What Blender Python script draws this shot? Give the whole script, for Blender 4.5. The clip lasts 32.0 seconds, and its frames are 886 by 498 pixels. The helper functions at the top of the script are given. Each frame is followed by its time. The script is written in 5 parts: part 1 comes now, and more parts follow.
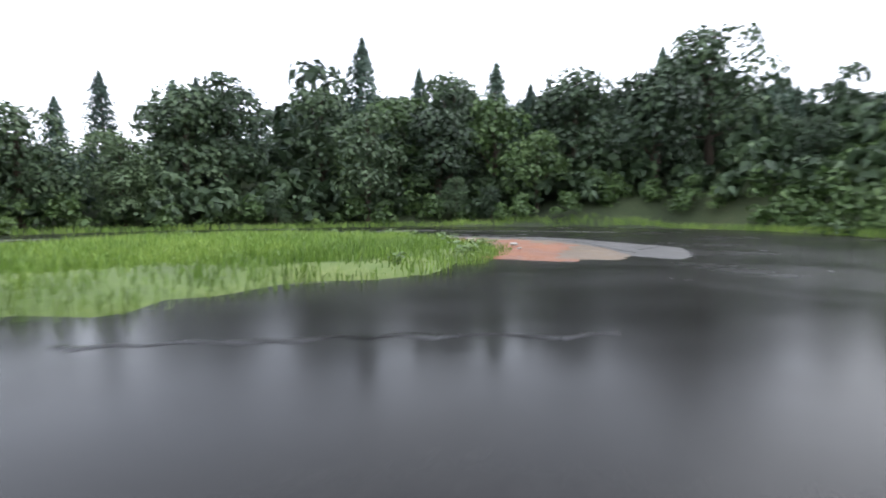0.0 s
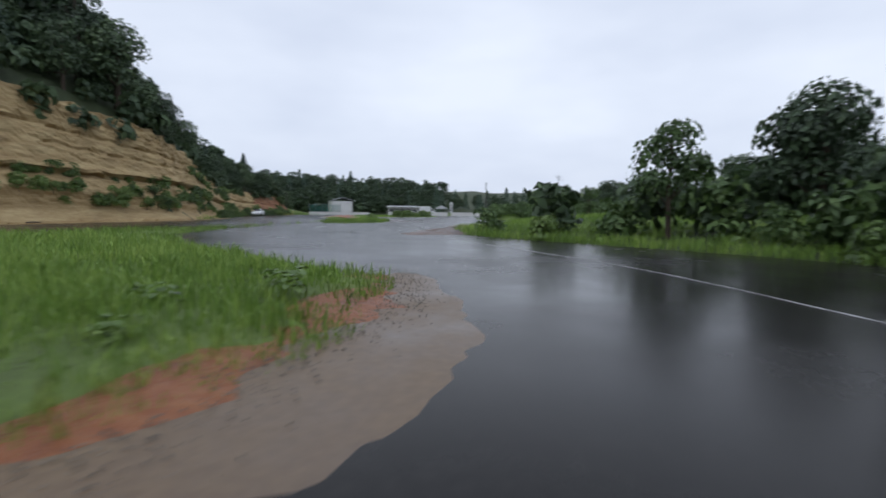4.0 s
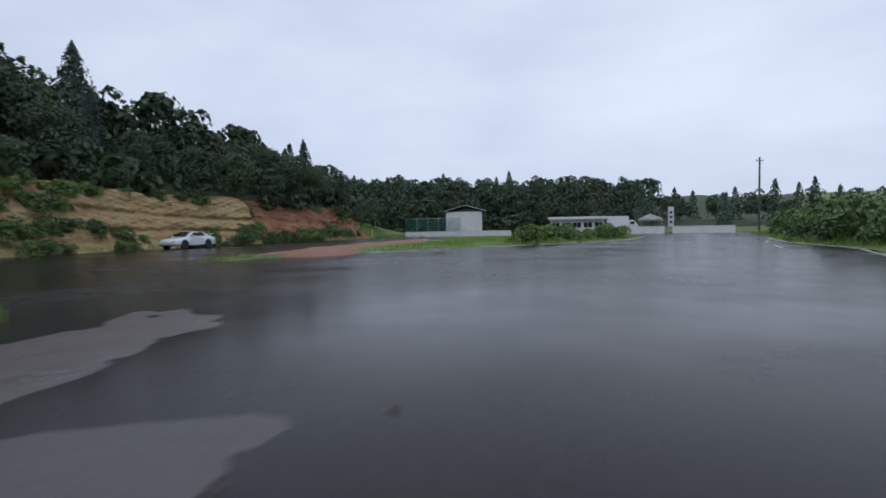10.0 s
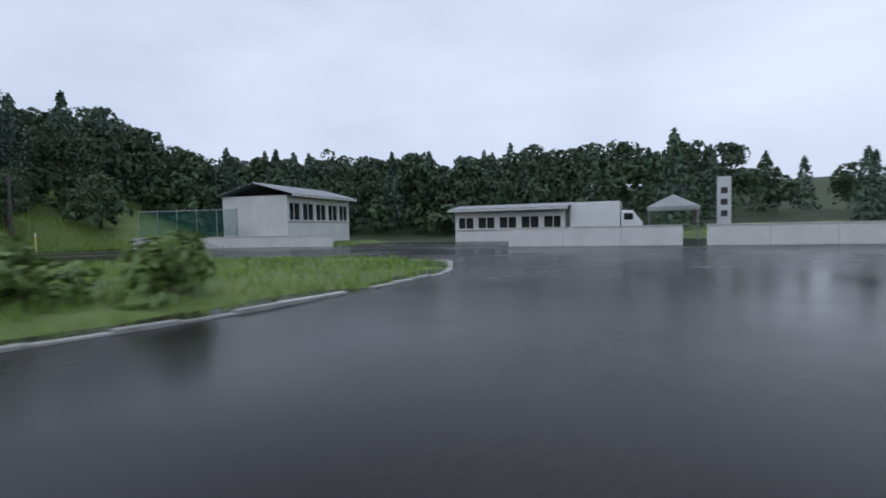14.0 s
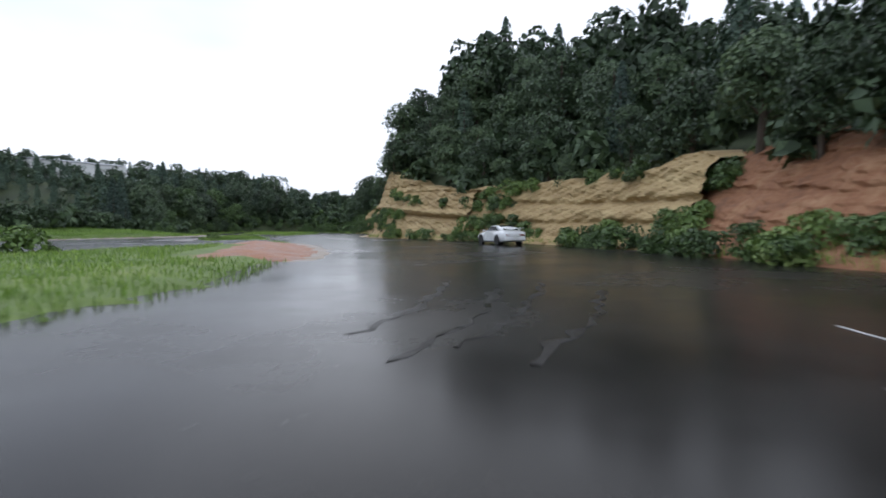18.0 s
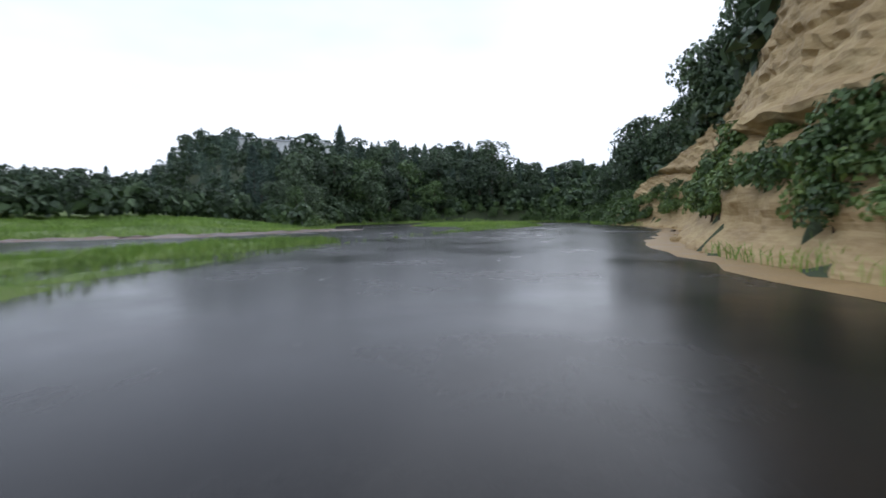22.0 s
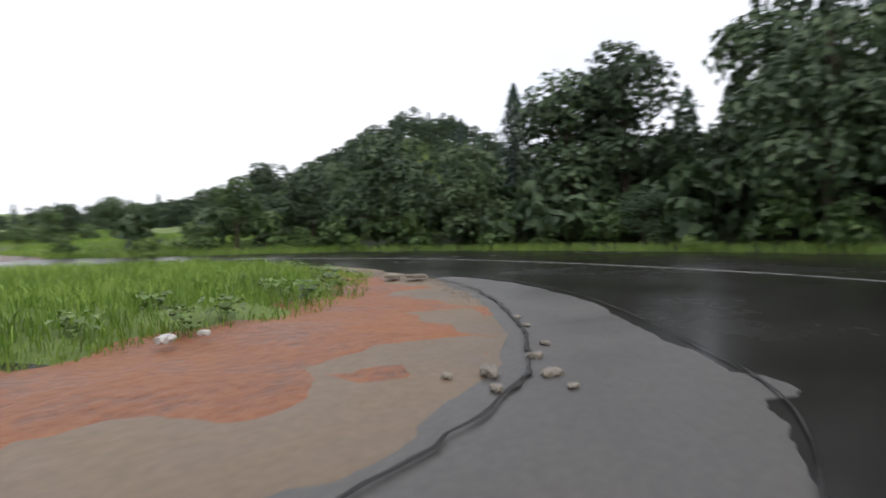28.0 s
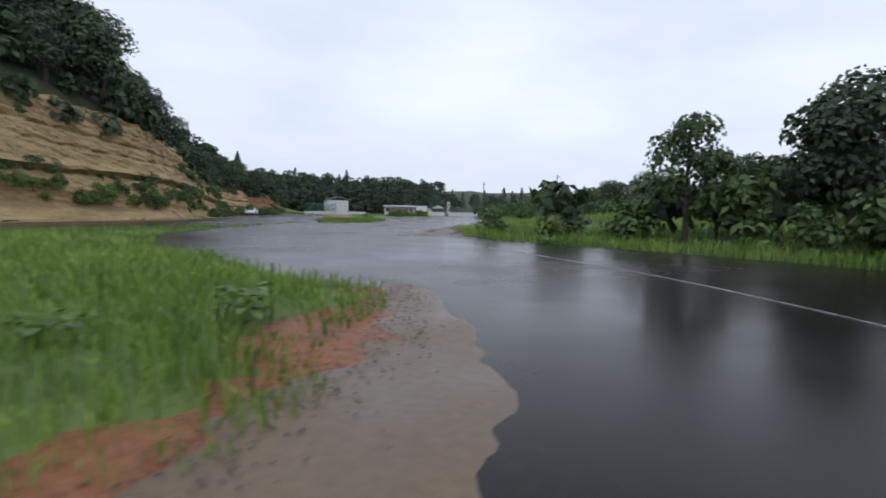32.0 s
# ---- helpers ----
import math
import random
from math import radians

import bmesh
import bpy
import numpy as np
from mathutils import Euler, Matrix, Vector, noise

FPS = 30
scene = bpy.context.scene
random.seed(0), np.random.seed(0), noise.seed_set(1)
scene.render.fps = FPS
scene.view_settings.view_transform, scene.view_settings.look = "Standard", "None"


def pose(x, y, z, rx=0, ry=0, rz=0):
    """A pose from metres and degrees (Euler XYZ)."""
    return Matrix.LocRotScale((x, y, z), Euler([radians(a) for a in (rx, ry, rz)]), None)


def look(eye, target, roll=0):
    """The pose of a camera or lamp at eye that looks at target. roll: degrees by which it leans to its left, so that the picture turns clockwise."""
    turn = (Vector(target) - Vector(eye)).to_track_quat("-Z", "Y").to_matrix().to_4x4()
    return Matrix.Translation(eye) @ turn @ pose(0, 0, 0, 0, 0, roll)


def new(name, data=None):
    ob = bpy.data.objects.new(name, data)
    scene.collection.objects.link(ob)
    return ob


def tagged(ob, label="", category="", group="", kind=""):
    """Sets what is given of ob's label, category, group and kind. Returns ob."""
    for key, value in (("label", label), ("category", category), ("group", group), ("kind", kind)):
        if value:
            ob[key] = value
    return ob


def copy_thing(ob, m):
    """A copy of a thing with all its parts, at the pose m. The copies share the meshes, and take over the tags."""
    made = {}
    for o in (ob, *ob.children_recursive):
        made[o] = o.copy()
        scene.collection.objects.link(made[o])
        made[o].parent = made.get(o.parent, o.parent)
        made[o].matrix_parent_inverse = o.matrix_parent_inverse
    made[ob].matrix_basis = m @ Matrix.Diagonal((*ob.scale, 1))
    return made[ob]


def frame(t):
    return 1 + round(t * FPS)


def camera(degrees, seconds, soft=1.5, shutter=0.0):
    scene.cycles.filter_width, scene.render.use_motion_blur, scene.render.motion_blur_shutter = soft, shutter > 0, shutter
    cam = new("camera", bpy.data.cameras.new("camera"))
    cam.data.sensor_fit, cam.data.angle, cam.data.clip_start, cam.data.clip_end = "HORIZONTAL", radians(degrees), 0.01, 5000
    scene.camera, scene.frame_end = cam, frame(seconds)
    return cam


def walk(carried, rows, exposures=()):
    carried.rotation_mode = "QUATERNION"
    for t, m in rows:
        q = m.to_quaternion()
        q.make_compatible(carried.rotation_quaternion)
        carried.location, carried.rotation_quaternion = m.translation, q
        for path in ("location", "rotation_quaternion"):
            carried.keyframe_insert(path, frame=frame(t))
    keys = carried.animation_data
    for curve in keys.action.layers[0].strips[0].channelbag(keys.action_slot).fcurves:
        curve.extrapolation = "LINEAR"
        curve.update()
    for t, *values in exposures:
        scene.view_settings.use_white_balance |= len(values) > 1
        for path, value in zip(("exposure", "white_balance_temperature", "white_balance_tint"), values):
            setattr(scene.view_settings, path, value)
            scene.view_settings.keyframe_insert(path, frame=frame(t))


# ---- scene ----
# ---- camera: mounted on a car that laps a small wet circuit ----
cam = camera(82, 32.0, soft=1.7, shutter=0.3)
EYE = 1.2
# seconds, x, y, yaw to the left of north, pitch up, lean (degrees)
DRIVE = [
    (0.0, -7.80, -11.00, -114.00, -4.14, -0.12),
    (0.5, -4.00, -16.40, -97.00, -3.56, 0.18),
    (1.0, 0.20, -20.90, -82.00, -3.28, 1.08),
    (1.5, 4.20, -23.70, -69.50, -2.62, 1.60),
    (2.0, 8.00, -25.20, -53.00, -2.15, 2.89),
    (2.5, 11.50, -24.60, -33.50, -2.53, 3.02),
    (3.0, 14.40, -22.60, -18.50, -3.01, 0.72),
    (3.5, 17.20, -19.60, -2.00, -3.66, 1.17),
    (4.0, 19.20, -15.80, 13.60, -4.18, 0.69),
    (4.5, 20.18, -11.50, 27.20, -4.39, -0.16),
    (5.5, 15.79, -2.29, 36.90, -2.81, -0.40),
    (6.5, 9.37, 5.84, 21.93, -1.80, -0.59),
    (7.0, 8.33, 11.54, 0.95, -2.00, 2.03),
    (7.5, 7.42, 17.37, -11.77, -0.90, 1.18),
    (8.0, 6.65, 23.04, -21.13, -0.60, 0.14),
    (8.5, 5.79, 28.86, -9.24, -1.20, 1.17),
    (9.0, 4.91, 34.71, 14.20, -2.69, 0.09),
    (9.5, 4.00, 40.65, 29.56, -1.90, -1.66),
    (10.0, 3.05, 46.87, 35.59, -2.28, -0.95),
    (10.5, 2.08, 53.31, 23.37, -3.06, 0.28),
    (11.0, 1.21, 59.69, 6.09, -2.41, 1.09),
    (11.5, 0.43, 65.85, -13.59, -1.74, 0.45),
    (12.0, -0.30, 71.97, -21.42, -1.15, 0.14),
    (12.5, -1.05, 78.21, 3.19, -2.18, 0.08),
    (13.0, -2.17, 84.49, 24.17, -3.43, -0.29),
    (13.5, -2.93, 90.77, 37.72, -2.82, -1.11),
    (14.5, -3.15, 104.62, 61.33, -2.71, -1.00),
    (15.5, -10.54, 115.34, 121.79, -2.61, -0.85),
    (16.0, -16.37, 116.04, 137.90, -2.60, -0.93),
    (16.5, -22.32, 115.02, 153.51, -2.43, -0.67),
    (17.0, -27.52, 112.22, 166.47, -2.21, -0.59),
    (17.5, -31.38, 107.85, 175.08, -2.25, -1.32),
    (18.0, -33.71, 102.46, 182.64, -2.42, -0.47),
    (18.5, -34.36, 96.55, 189.48, -2.02, -0.49),
    (19.0, -33.48, 90.32, 194.00, -2.48, 0.08),
    (19.5, -31.74, 83.86, 204.13, -2.73, 1.22),
    (20.0, -29.79, 77.25, 212.56, -1.94, 1.56),
    (20.5, -27.95, 70.40, 217.85, -2.71, 0.29),
    (21.0, -25.99, 63.23, 219.19, -3.29, -0.54),
    (21.5, -23.65, 56.16, 216.83, -2.98, -0.21),
    (22.0, -20.90, 49.45, 209.72, -3.62, -0.61),
    (22.5, -17.35, 42.82, 203.30, -3.96, -0.98),
    (23.0, -14.73, 35.27, 192.06, -4.27, 0.64),
    (23.5, -13.56, 26.90, 181.84, -3.39, 1.17),
    (24.0, -13.15, 18.37, 180.50, -3.07, 2.15),
    (24.5, -12.73, 10.12, 204.02, -2.92, 0.16),
    (25.0, -11.52, 2.23, 219.58, -4.45, 0.71),
    (25.5, -9.32, -5.31, 232.80, -4.81, 0.59),
    (26.5, -3.51, -17.30, 250.01, -3.37, 0.00),
    (27.5, 4.22, -24.64, 288.62, -2.34, -0.79),
    (28.0, 7.93, -25.73, 312.69, -2.13, -1.17),
    (28.5, 11.14, -25.54, 339.15, -2.33, -0.60),
    (29.0, 13.68, -24.32, 357.75, -3.64, 0.76),
    (29.5, 15.64, -22.45, 379.94, -4.82, 0.55),
    (30.0, 16.73, -20.53, 394.96, -5.63, -1.38),
    (30.5, 17.14, -18.92, 396.75, -5.37, -1.49),
    (31.0, 17.47, -17.40, 387.95, -5.23, -0.43),
    (31.5, 17.99, -15.85, 380.04, -4.69, 0.61),
    (32.0, 18.72, -14.28, 373.20, -4.20, 0.94),
]


def eye_pose(x, y, yaw, pitch, lean):
    a, p = radians(yaw), radians(pitch)
    way = Vector((-math.sin(a) * math.cos(p), math.cos(a) * math.cos(p), math.sin(p)))
    eye = Vector((x, y, EYE))
    return look(eye, eye + way, lean)


walk(cam, [(t, eye_pose(*r)) for t, *r in DRIVE],
     exposures=[(0.0, 1.4, 6150, 10), (1.0, 0.95, 6400, 10), (2.2, 0.65, 6600, 10), (3.5, 0.0, 6000, 10), (9.0, -0.2, 5800, 10), (13.5, -0.2, 5700, 10), (16.0, 0.4, 6100, 10), (21.5, 0.45, 5750, 10), (23.0, 0.4, 6500, 10), (24.0, 0.8, 6800, 10),
                (25.0, 1.5, 6250, 10), (26.1, 1.45, 6200, 10), (28.0, 0.6, 6600, 10), (29.3, 0.1, 6000, 10), (32.0, 0.05, 6000, 10)])

# ---- world and light: a rainy, overcast day ----
world = bpy.data.worlds.new("overcast_sky")
scene.world = world
world.use_nodes = True
wn, wl = world.node_tree.nodes, world.node_tree.links
wn.clear()
w_out = wn.new("ShaderNodeOutputWorld")
w_bg = wn.new("ShaderNodeBackground")
w_sky = wn.new("ShaderNodeTexSky")
w_sky.sky_type = "NISHITA"
w_sky.sun_disc = False
w_sky.sun_elevation = radians(48)
w_sky.sun_rotation = radians(175)
w_sky.air_density, w_sky.dust_density, w_sky.ozone_density = 1.0, 4.0, 1.0
# cloud cover: the blue of the clear sky is mixed towards grey white, with soft cloud masses
w_co = wn.new("ShaderNodeTexCoord")
w_map = wn.new("ShaderNodeMapping")
w_map.inputs["Scale"].default_value = (1.0, 1.0, 2.6)
w_noise = wn.new("ShaderNodeTexNoise")
w_noise.inputs["Scale"].default_value = 1.7
w_noise.inputs["Detail"].default_value = 4.0
w_noise.inputs["Roughness"].default_value = 0.5
w_ramp = wn.new("ShaderNodeValToRGB")
w_ramp.color_ramp.elements[0].position, w_ramp.color_ramp.elements[1].position = 0.30, 0.72
w_ramp.color_ramp.elements[0].color = (6.6, 7.0, 8.0, 1)
w_ramp.color_ramp.elements[1].color = (9.6, 9.8, 10.3, 1)
w_mix = wn.new("ShaderNodeMix")
w_mix.data_type = "RGBA"
w_mix.inputs[0].default_value = 0.93
wl.new(w_co.outputs["Generated"], w_map.inputs["Vector"])
wl.new(w_map.outputs["Vector"], w_noise.inputs["Vector"])
wl.new(w_noise.outputs["Fac"], w_ramp.inputs["Fac"])
wl.new(w_sky.outputs["Color"], w_mix.inputs[6])
wl.new(w_ramp.outputs["Color"], w_mix.inputs[7])
wl.new(w_mix.outputs[2], w_bg.inputs["Color"])
w_bg.inputs["Strength"].default_value = 0.1
wl.new(w_bg.outputs["Background"], w_out.inputs["Surface"])

sun = new("sun", bpy.data.lights.new("sun", "SUN"))
sun.data.energy, sun.data.angle, sun.data.color = 0.5, radians(80), (1.0, 0.97, 0.93)
sun.matrix_world = look((0, -30, 60), (10, 40, 0))


# ---- materials ----
def mat(name, stops, scale=3.0, fine=40.0, rough=(0.6, 0.9), bump=0.3, metal=0.0, coat=0.0, dist=0.02, stretch=None,
        detail=6.0, rand=0.0, fine_mix=0.35, spec=0.5, grain=0.57):
    """A mottled surface: colour stops over a coarse noise, darkened and lightened by a fine one, with bump at both sizes."""
    m = bpy.data.materials.new(name)
    m.use_nodes = True
    n, l = m.node_tree.nodes, m.node_tree.links
    b = n["Principled BSDF"]
    co = n.new("ShaderNodeTexCoord")
    src = co.outputs["Object"]
    if stretch:
        mp = n.new("ShaderNodeMapping")
        mp.inputs["Scale"].default_value = stretch
        l.new(src, mp.inputs["Vector"])
        src = mp.outputs["Vector"]
    a = n.new("ShaderNodeTexNoise")
    a.inputs["Scale"].default_value, a.inputs["Detail"].default_value = scale, detail
    a.inputs["Roughness"].default_value = grain
    f = n.new("ShaderNodeTexNoise")
    f.inputs["Scale"].default_value, f.inputs["Detail"].default_value = fine, 4.0
    l.new(src, a.inputs["Vector"])
    l.new(src, f.inputs["Vector"])
    mixf = n.new("ShaderNodeMix")
    mixf.inputs[0].default_value = fine_mix
    l.new(a.outputs["Fac"], mixf.inputs[2])
    l.new(f.outputs["Fac"], mixf.inputs[3])
    fac = mixf.outputs[0]
    if rand:
        oi = n.new("ShaderNodeObjectInfo")
        ge = n.new("ShaderNodeNewGeometry")
        ad = n.new("ShaderNodeMath")
        ad.operation = "ADD"
        l.new(oi.outputs["Random"], ad.inputs[0])
        l.new(ge.outputs["Random Per Island"], ad.inputs[1])
        ma = n.new("ShaderNodeMath")
        ma.operation = "MULTIPLY_ADD"
        ma.inputs[1].default_value, ma.inputs[2].default_value = rand, -rand
        l.new(ad.outputs[0], ma.inputs[0])
        s2 = n.new("ShaderNodeMath")
        s2.operation = "ADD"
        l.new(ma.outputs[0], s2.inputs[0])
        l.new(fac, s2.inputs[1])
        fac = s2.outputs[0]
    r = n.new("ShaderNodeValToRGB")
    els = r.color_ramp.elements
    while len(els) < len(stops):
        els.new(0.5)
    for e, (p, c) in zip(els, stops):
        e.position, e.color = p, (*c, 1)
    l.new(fac, r.inputs["Fac"])
    l.new(r.outputs["Color"], b.inputs["Base Color"])
    rr = n.new("ShaderNodeMapRange")
    rr.inputs["From Min"].default_value, rr.inputs["From Max"].default_value = 0.3, 0.7
    rr.inputs["To Min"].default_value, rr.inputs["To Max"].default_value = rough
    l.new(a.outputs["Fac"], rr.inputs["Value"])
    l.new(rr.outputs["Result"], b.inputs["Roughness"])
    if bump:
        bp = n.new("ShaderNodeBump")
        bp.inputs["Strength"].default_value, bp.inputs["Distance"].default_value = bump, dist
        l.new(mixf.outputs[0], bp.inputs["Height"])
        l.new(bp.outputs["Normal"], b.inputs["Normal"])
    b.inputs["Metallic"].default_value = metal
    b.inputs["Coat Weight"].default_value = coat
    b.inputs["Specular IOR Level"].default_value = spec
    return m

rain_asphalt = mat("wet_asphalt", [(0.3, (0.010, 0.0092, 0.0086)), (0.5, (0.018, 0.0165, 0.0152)), (0.7, (0.034, 0.031, 0.0285))],
                   scale=0.16, fine=9.0, rough=(0.13, 0.33), bump=0.14, dist=0.01, fine_mix=0.3, spec=0.12, detail=9.0, grain=0.68)
crack_dark = mat("crack_shadow", [(0.3, (0.006, 0.0055, 0.005)), (0.7, (0.02, 0.018, 0.016))], scale=2.0, fine=20.0, rough=(0.5, 0.8), bump=0.3)
rubber_film = mat("tyre_rubber_film", [(0.35, (0.007, 0.0065, 0.006)), (0.65, (0.022, 0.020, 0.0185))], scale=1.2, fine=8.0, rough=(0.22, 0.45), bump=0.1, spec=0.1)
patch_asphalt = mat("old_asphalt", [(0.3, (0.045, 0.0408, 0.0384)), (0.5, (0.078, 0.072, 0.067)), (0.7, (0.12, 0.111, 0.102))],
                    scale=0.5, fine=14.0, rough=(0.3, 0.7), detail=9.0, grain=0.68, bump=0.5, dist=0.02)
sand_film = mat("sandy_mud_film", [(0.3, (0.101, 0.0638, 0.0347)), (0.5, (0.155, 0.103, 0.0593)), (0.7, (0.215, 0.152, 0.0889))], scale=0.6, fine=12.0, rough=(0.3, 0.65), detail=9.0, grain=0.68, bump=0.4, dist=0.02)
washed_sand = mat("washed_sand", [(0.3, (0.19, 0.115, 0.042)), (0.5, (0.30, 0.195, 0.078)), (0.7, (0.42, 0.29, 0.13))], scale=0.7, fine=14.0, rough=(0.4, 0.75), detail=9.0, grain=0.68, bump=0.5, dist=0.03)
water = mat("standing_water", [(0.3, (0.035, 0.033, 0.032)), (0.7, (0.06, 0.055, 0.05))], scale=0.4, fine=3.0, rough=(0.02, 0.07), bump=0.05, dist=0.01)
red_earth = mat("wet_red_earth", [(0.34, (0.095, 0.032, 0.012)), (0.5, (0.248, 0.0835, 0.0281)), (0.68, (0.33, 0.144, 0.0562))],
                scale=0.8, fine=9.0, rough=(0.35, 0.75), detail=9.0, grain=0.74, bump=1.0, dist=0.1)
brown_mud = mat("brown_mud", [(0.3, (0.045, 0.026, 0.017)), (0.5, (0.12, 0.07, 0.045)), (0.7, (0.22, 0.135, 0.09))], scale=0.9, fine=7.0, rough=(0.25, 0.65), bump=0.9, dist=0.08, stretch=(1.6, 0.5, 1))
dark_mud = mat("dark_mud", [(0.3, (0.035, 0.026, 0.022)), (0.6, (0.085, 0.06, 0.048)), (0.75, (0.16, 0.11, 0.085))],
               scale=0.7, fine=8.0, rough=(0.25, 0.6), bump=0.8, dist=0.06)
meadow = mat("meadow_ground", [(0.3, (0.0546, 0.078, 0.02)), (0.5, (0.117, 0.172, 0.0343)), (0.7, (0.203, 0.234, 0.0715))],
             scale=0.3, fine=11.0, rough=(0.75, 0.95), bump=0.6, dist=0.05)
forest_floor = mat("forest_floor", [(0.3, (0.0216, 0.0288, 0.0144)), (0.55, (0.048, 0.066, 0.024)), (0.75, (0.09, 0.09, 0.042))],
                   scale=0.12, fine=4.0, rough=(0.8, 0.95), bump=0.6, dist=0.1)
blade = mat("grass_blades", [(0.25, (0.075, 0.134, 0.0198)), (0.5, (0.169, 0.288, 0.0396)), (0.75, (0.356, 0.468, 0.099))],
            scale=0.25, fine=3.0, rough=(0.5, 0.7), bump=0.0, rand=0.3)
# dark leaf and needle colours are lifted and bluish, with the woods' haze put in
leaf_dark = mat("dark_leaves", [(0.2, (0.0194, 0.036, 0.0175)), (0.5, (0.0535, 0.09, 0.038)), (0.8, (0.121, 0.175, 0.0731))],
                scale=0.35, fine=3.0, rough=(0.5, 0.75), bump=0.0, rand=0.3)
leaf_mid = mat("green_leaves", [(0.2, (0.0297, 0.0561, 0.0165)), (0.5, (0.0743, 0.132, 0.033)), (0.8, (0.165, 0.239, 0.0743))],
               scale=0.4, fine=3.0, rough=(0.45, 0.7), bump=0.0, rand=0.3)
leaf_light = mat("light_leaves", [(0.2, (0.056, 0.098, 0.0196)), (0.5, (0.119, 0.196, 0.0392)), (0.8, (0.224, 0.294, 0.084))],
                 scale=0.4, fine=3.0, rough=(0.4, 0.65), bump=0.0, rand=0.3)
needle = mat("conifer_needles", [(0.2, (0.0173, 0.0362, 0.0281)), (0.5, (0.0461, 0.0829, 0.0562)), (0.8, (0.101, 0.15, 0.0936))],
             scale=0.35, fine=3.0, rough=(0.55, 0.8), bump=0.0, rand=0.3)
bark = mat("bark", [(0.3, (0.04, 0.03, 0.022)), (0.7, (0.12, 0.09, 0.065))], scale=4.0, fine=22.0, rough=(0.8, 0.95), bump=0.6, stretch=(1, 1, 0.25))
sandstone = mat("sandstone", [(0.3, (0.21, 0.138, 0.054)), (0.46, (0.357, 0.25, 0.113)), (0.58, (0.452, 0.337, 0.167)), (0.72, (0.557, 0.439, 0.243))],
                scale=0.8, fine=6.0, rough=(0.7, 0.95), bump=0.9, dist=0.08, stretch=(0.35, 0.35, 2.6))
red_slope = mat("red_slope_earth", [(0.3, (0.14, 0.06, 0.028)), (0.5, (0.27, 0.125, 0.06)), (0.7, (0.4, 0.235, 0.13))],
                scale=0.7, fine=4.0, rough=(0.75, 0.95), bump=0.9, dist=0.1)
concrete = mat("pale_concrete", [(0.3, (0.36, 0.35, 0.33)), (0.5, (0.56, 0.55, 0.52)), (0.7, (0.7, 0.69, 0.66))], scale=1.1, fine=14.0, rough=(0.6, 0.9), bump=0.3)
kerb_stone = mat("wet_kerb", [(0.3, (0.24, 0.235, 0.22)), (0.55, (0.42, 0.41, 0.385)), (0.75, (0.55, 0.54, 0.5))], scale=1.6, fine=18.0, rough=(0.2, 0.5), bump=0.4, rand=0.25)
white_wall = mat("white_painted_wall", [(0.3, (0.62, 0.62, 0.6)), (0.7, (0.8, 0.8, 0.78))], scale=0.8, fine=9.0, rough=(0.5, 0.75), bump=0.15)
grey_roof = mat("grey_sheet_roof", [(0.3, (0.22, 0.23, 0.24)), (0.7, (0.4, 0.41, 0.42))], scale=1.0, fine=12.0, rough=(0.35, 0.6), bump=0.1)
dark_glass = mat("window_glass", [(0.3, (0.02, 0.022, 0.024)), (0.7, (0.045, 0.048, 0.05))], scale=0.8, fine=4.0, rough=(0.04, 0.1), bump=0.0)
frame_white = mat("window_frame_paint", [(0.3, (0.68, 0.68, 0.66)), (0.7, (0.8, 0.8, 0.78))], scale=2.0, fine=20.0, rough=(0.4, 0.6), bump=0.05)
car_paint = mat("white_car_paint", [(0.3, (0.74, 0.75, 0.75)), (0.7, (0.82, 0.83, 0.83))], scale=0.8, fine=8.0, rough=(0.15, 0.3), bump=0.0, coat=0.6)
rubber = mat("black_rubber", [(0.3, (0.012, 0.012, 0.012)), (0.7, (0.03, 0.03, 0.03))], scale=4.0, fine=30.0, rough=(0.6, 0.85), bump=0.1)
steel = mat("grey_steel", [(0.3, (0.3, 0.31, 0.32)), (0.7, (0.5, 0.51, 0.52))], scale=3.0, fine=25.0, rough=(0.3, 0.5), bump=0.05, metal=0.8)
dark_plastic = mat("dark_trim", [(0.3, (0.02, 0.02, 0.022)), (0.7, (0.045, 0.045, 0.048))], scale=3.0, fine=20.0, rough=(0.4, 0.6), bump=0.05)
red_lamp = mat("red_lamp", [(0.3, (0.3, 0.012, 0.01)), (0.7, (0.42, 0.02, 0.016))], scale=6.0, fine=30.0, rough=(0.15, 0.3), bump=0.0)
pole_wood = mat("weathered_pole", [(0.3, (0.05, 0.045, 0.04)), (0.7, (0.13, 0.12, 0.11))], scale=3.0, fine=25.0, rough=(0.75, 0.95), bump=0.3, stretch=(1, 1, 0.2))
green_net = mat("green_net", [(0.3, (0.02, 0.13, 0.11)), (0.7, (0.04, 0.21, 0.17))], scale=2.0, fine=60.0, rough=(0.6, 0.8), bump=0.3)
tent_cloth = mat("pale_tent_cloth", [(0.3, (0.5, 0.51, 0.52)), (0.7, (0.7, 0.71, 0.72))], scale=1.0, fine=15.0, rough=(0.6, 0.8), bump=0.1)
yellow_paint = mat("yellow_marker_paint", [(0.3, (0.5, 0.42, 0.12)), (0.7, (0.68, 0.6, 0.25))], scale=3.0, fine=20.0, rough=(0.5, 0.7), bump=0.1)
line_paint = mat("worn_white_line", [(0.36, (0.1, 0.098, 0.095)), (0.5, (0.3, 0.295, 0.285)), (0.64, (0.5, 0.49, 0.475))], scale=2.5, fine=20.0, rough=(0.25, 0.55), bump=0.2)
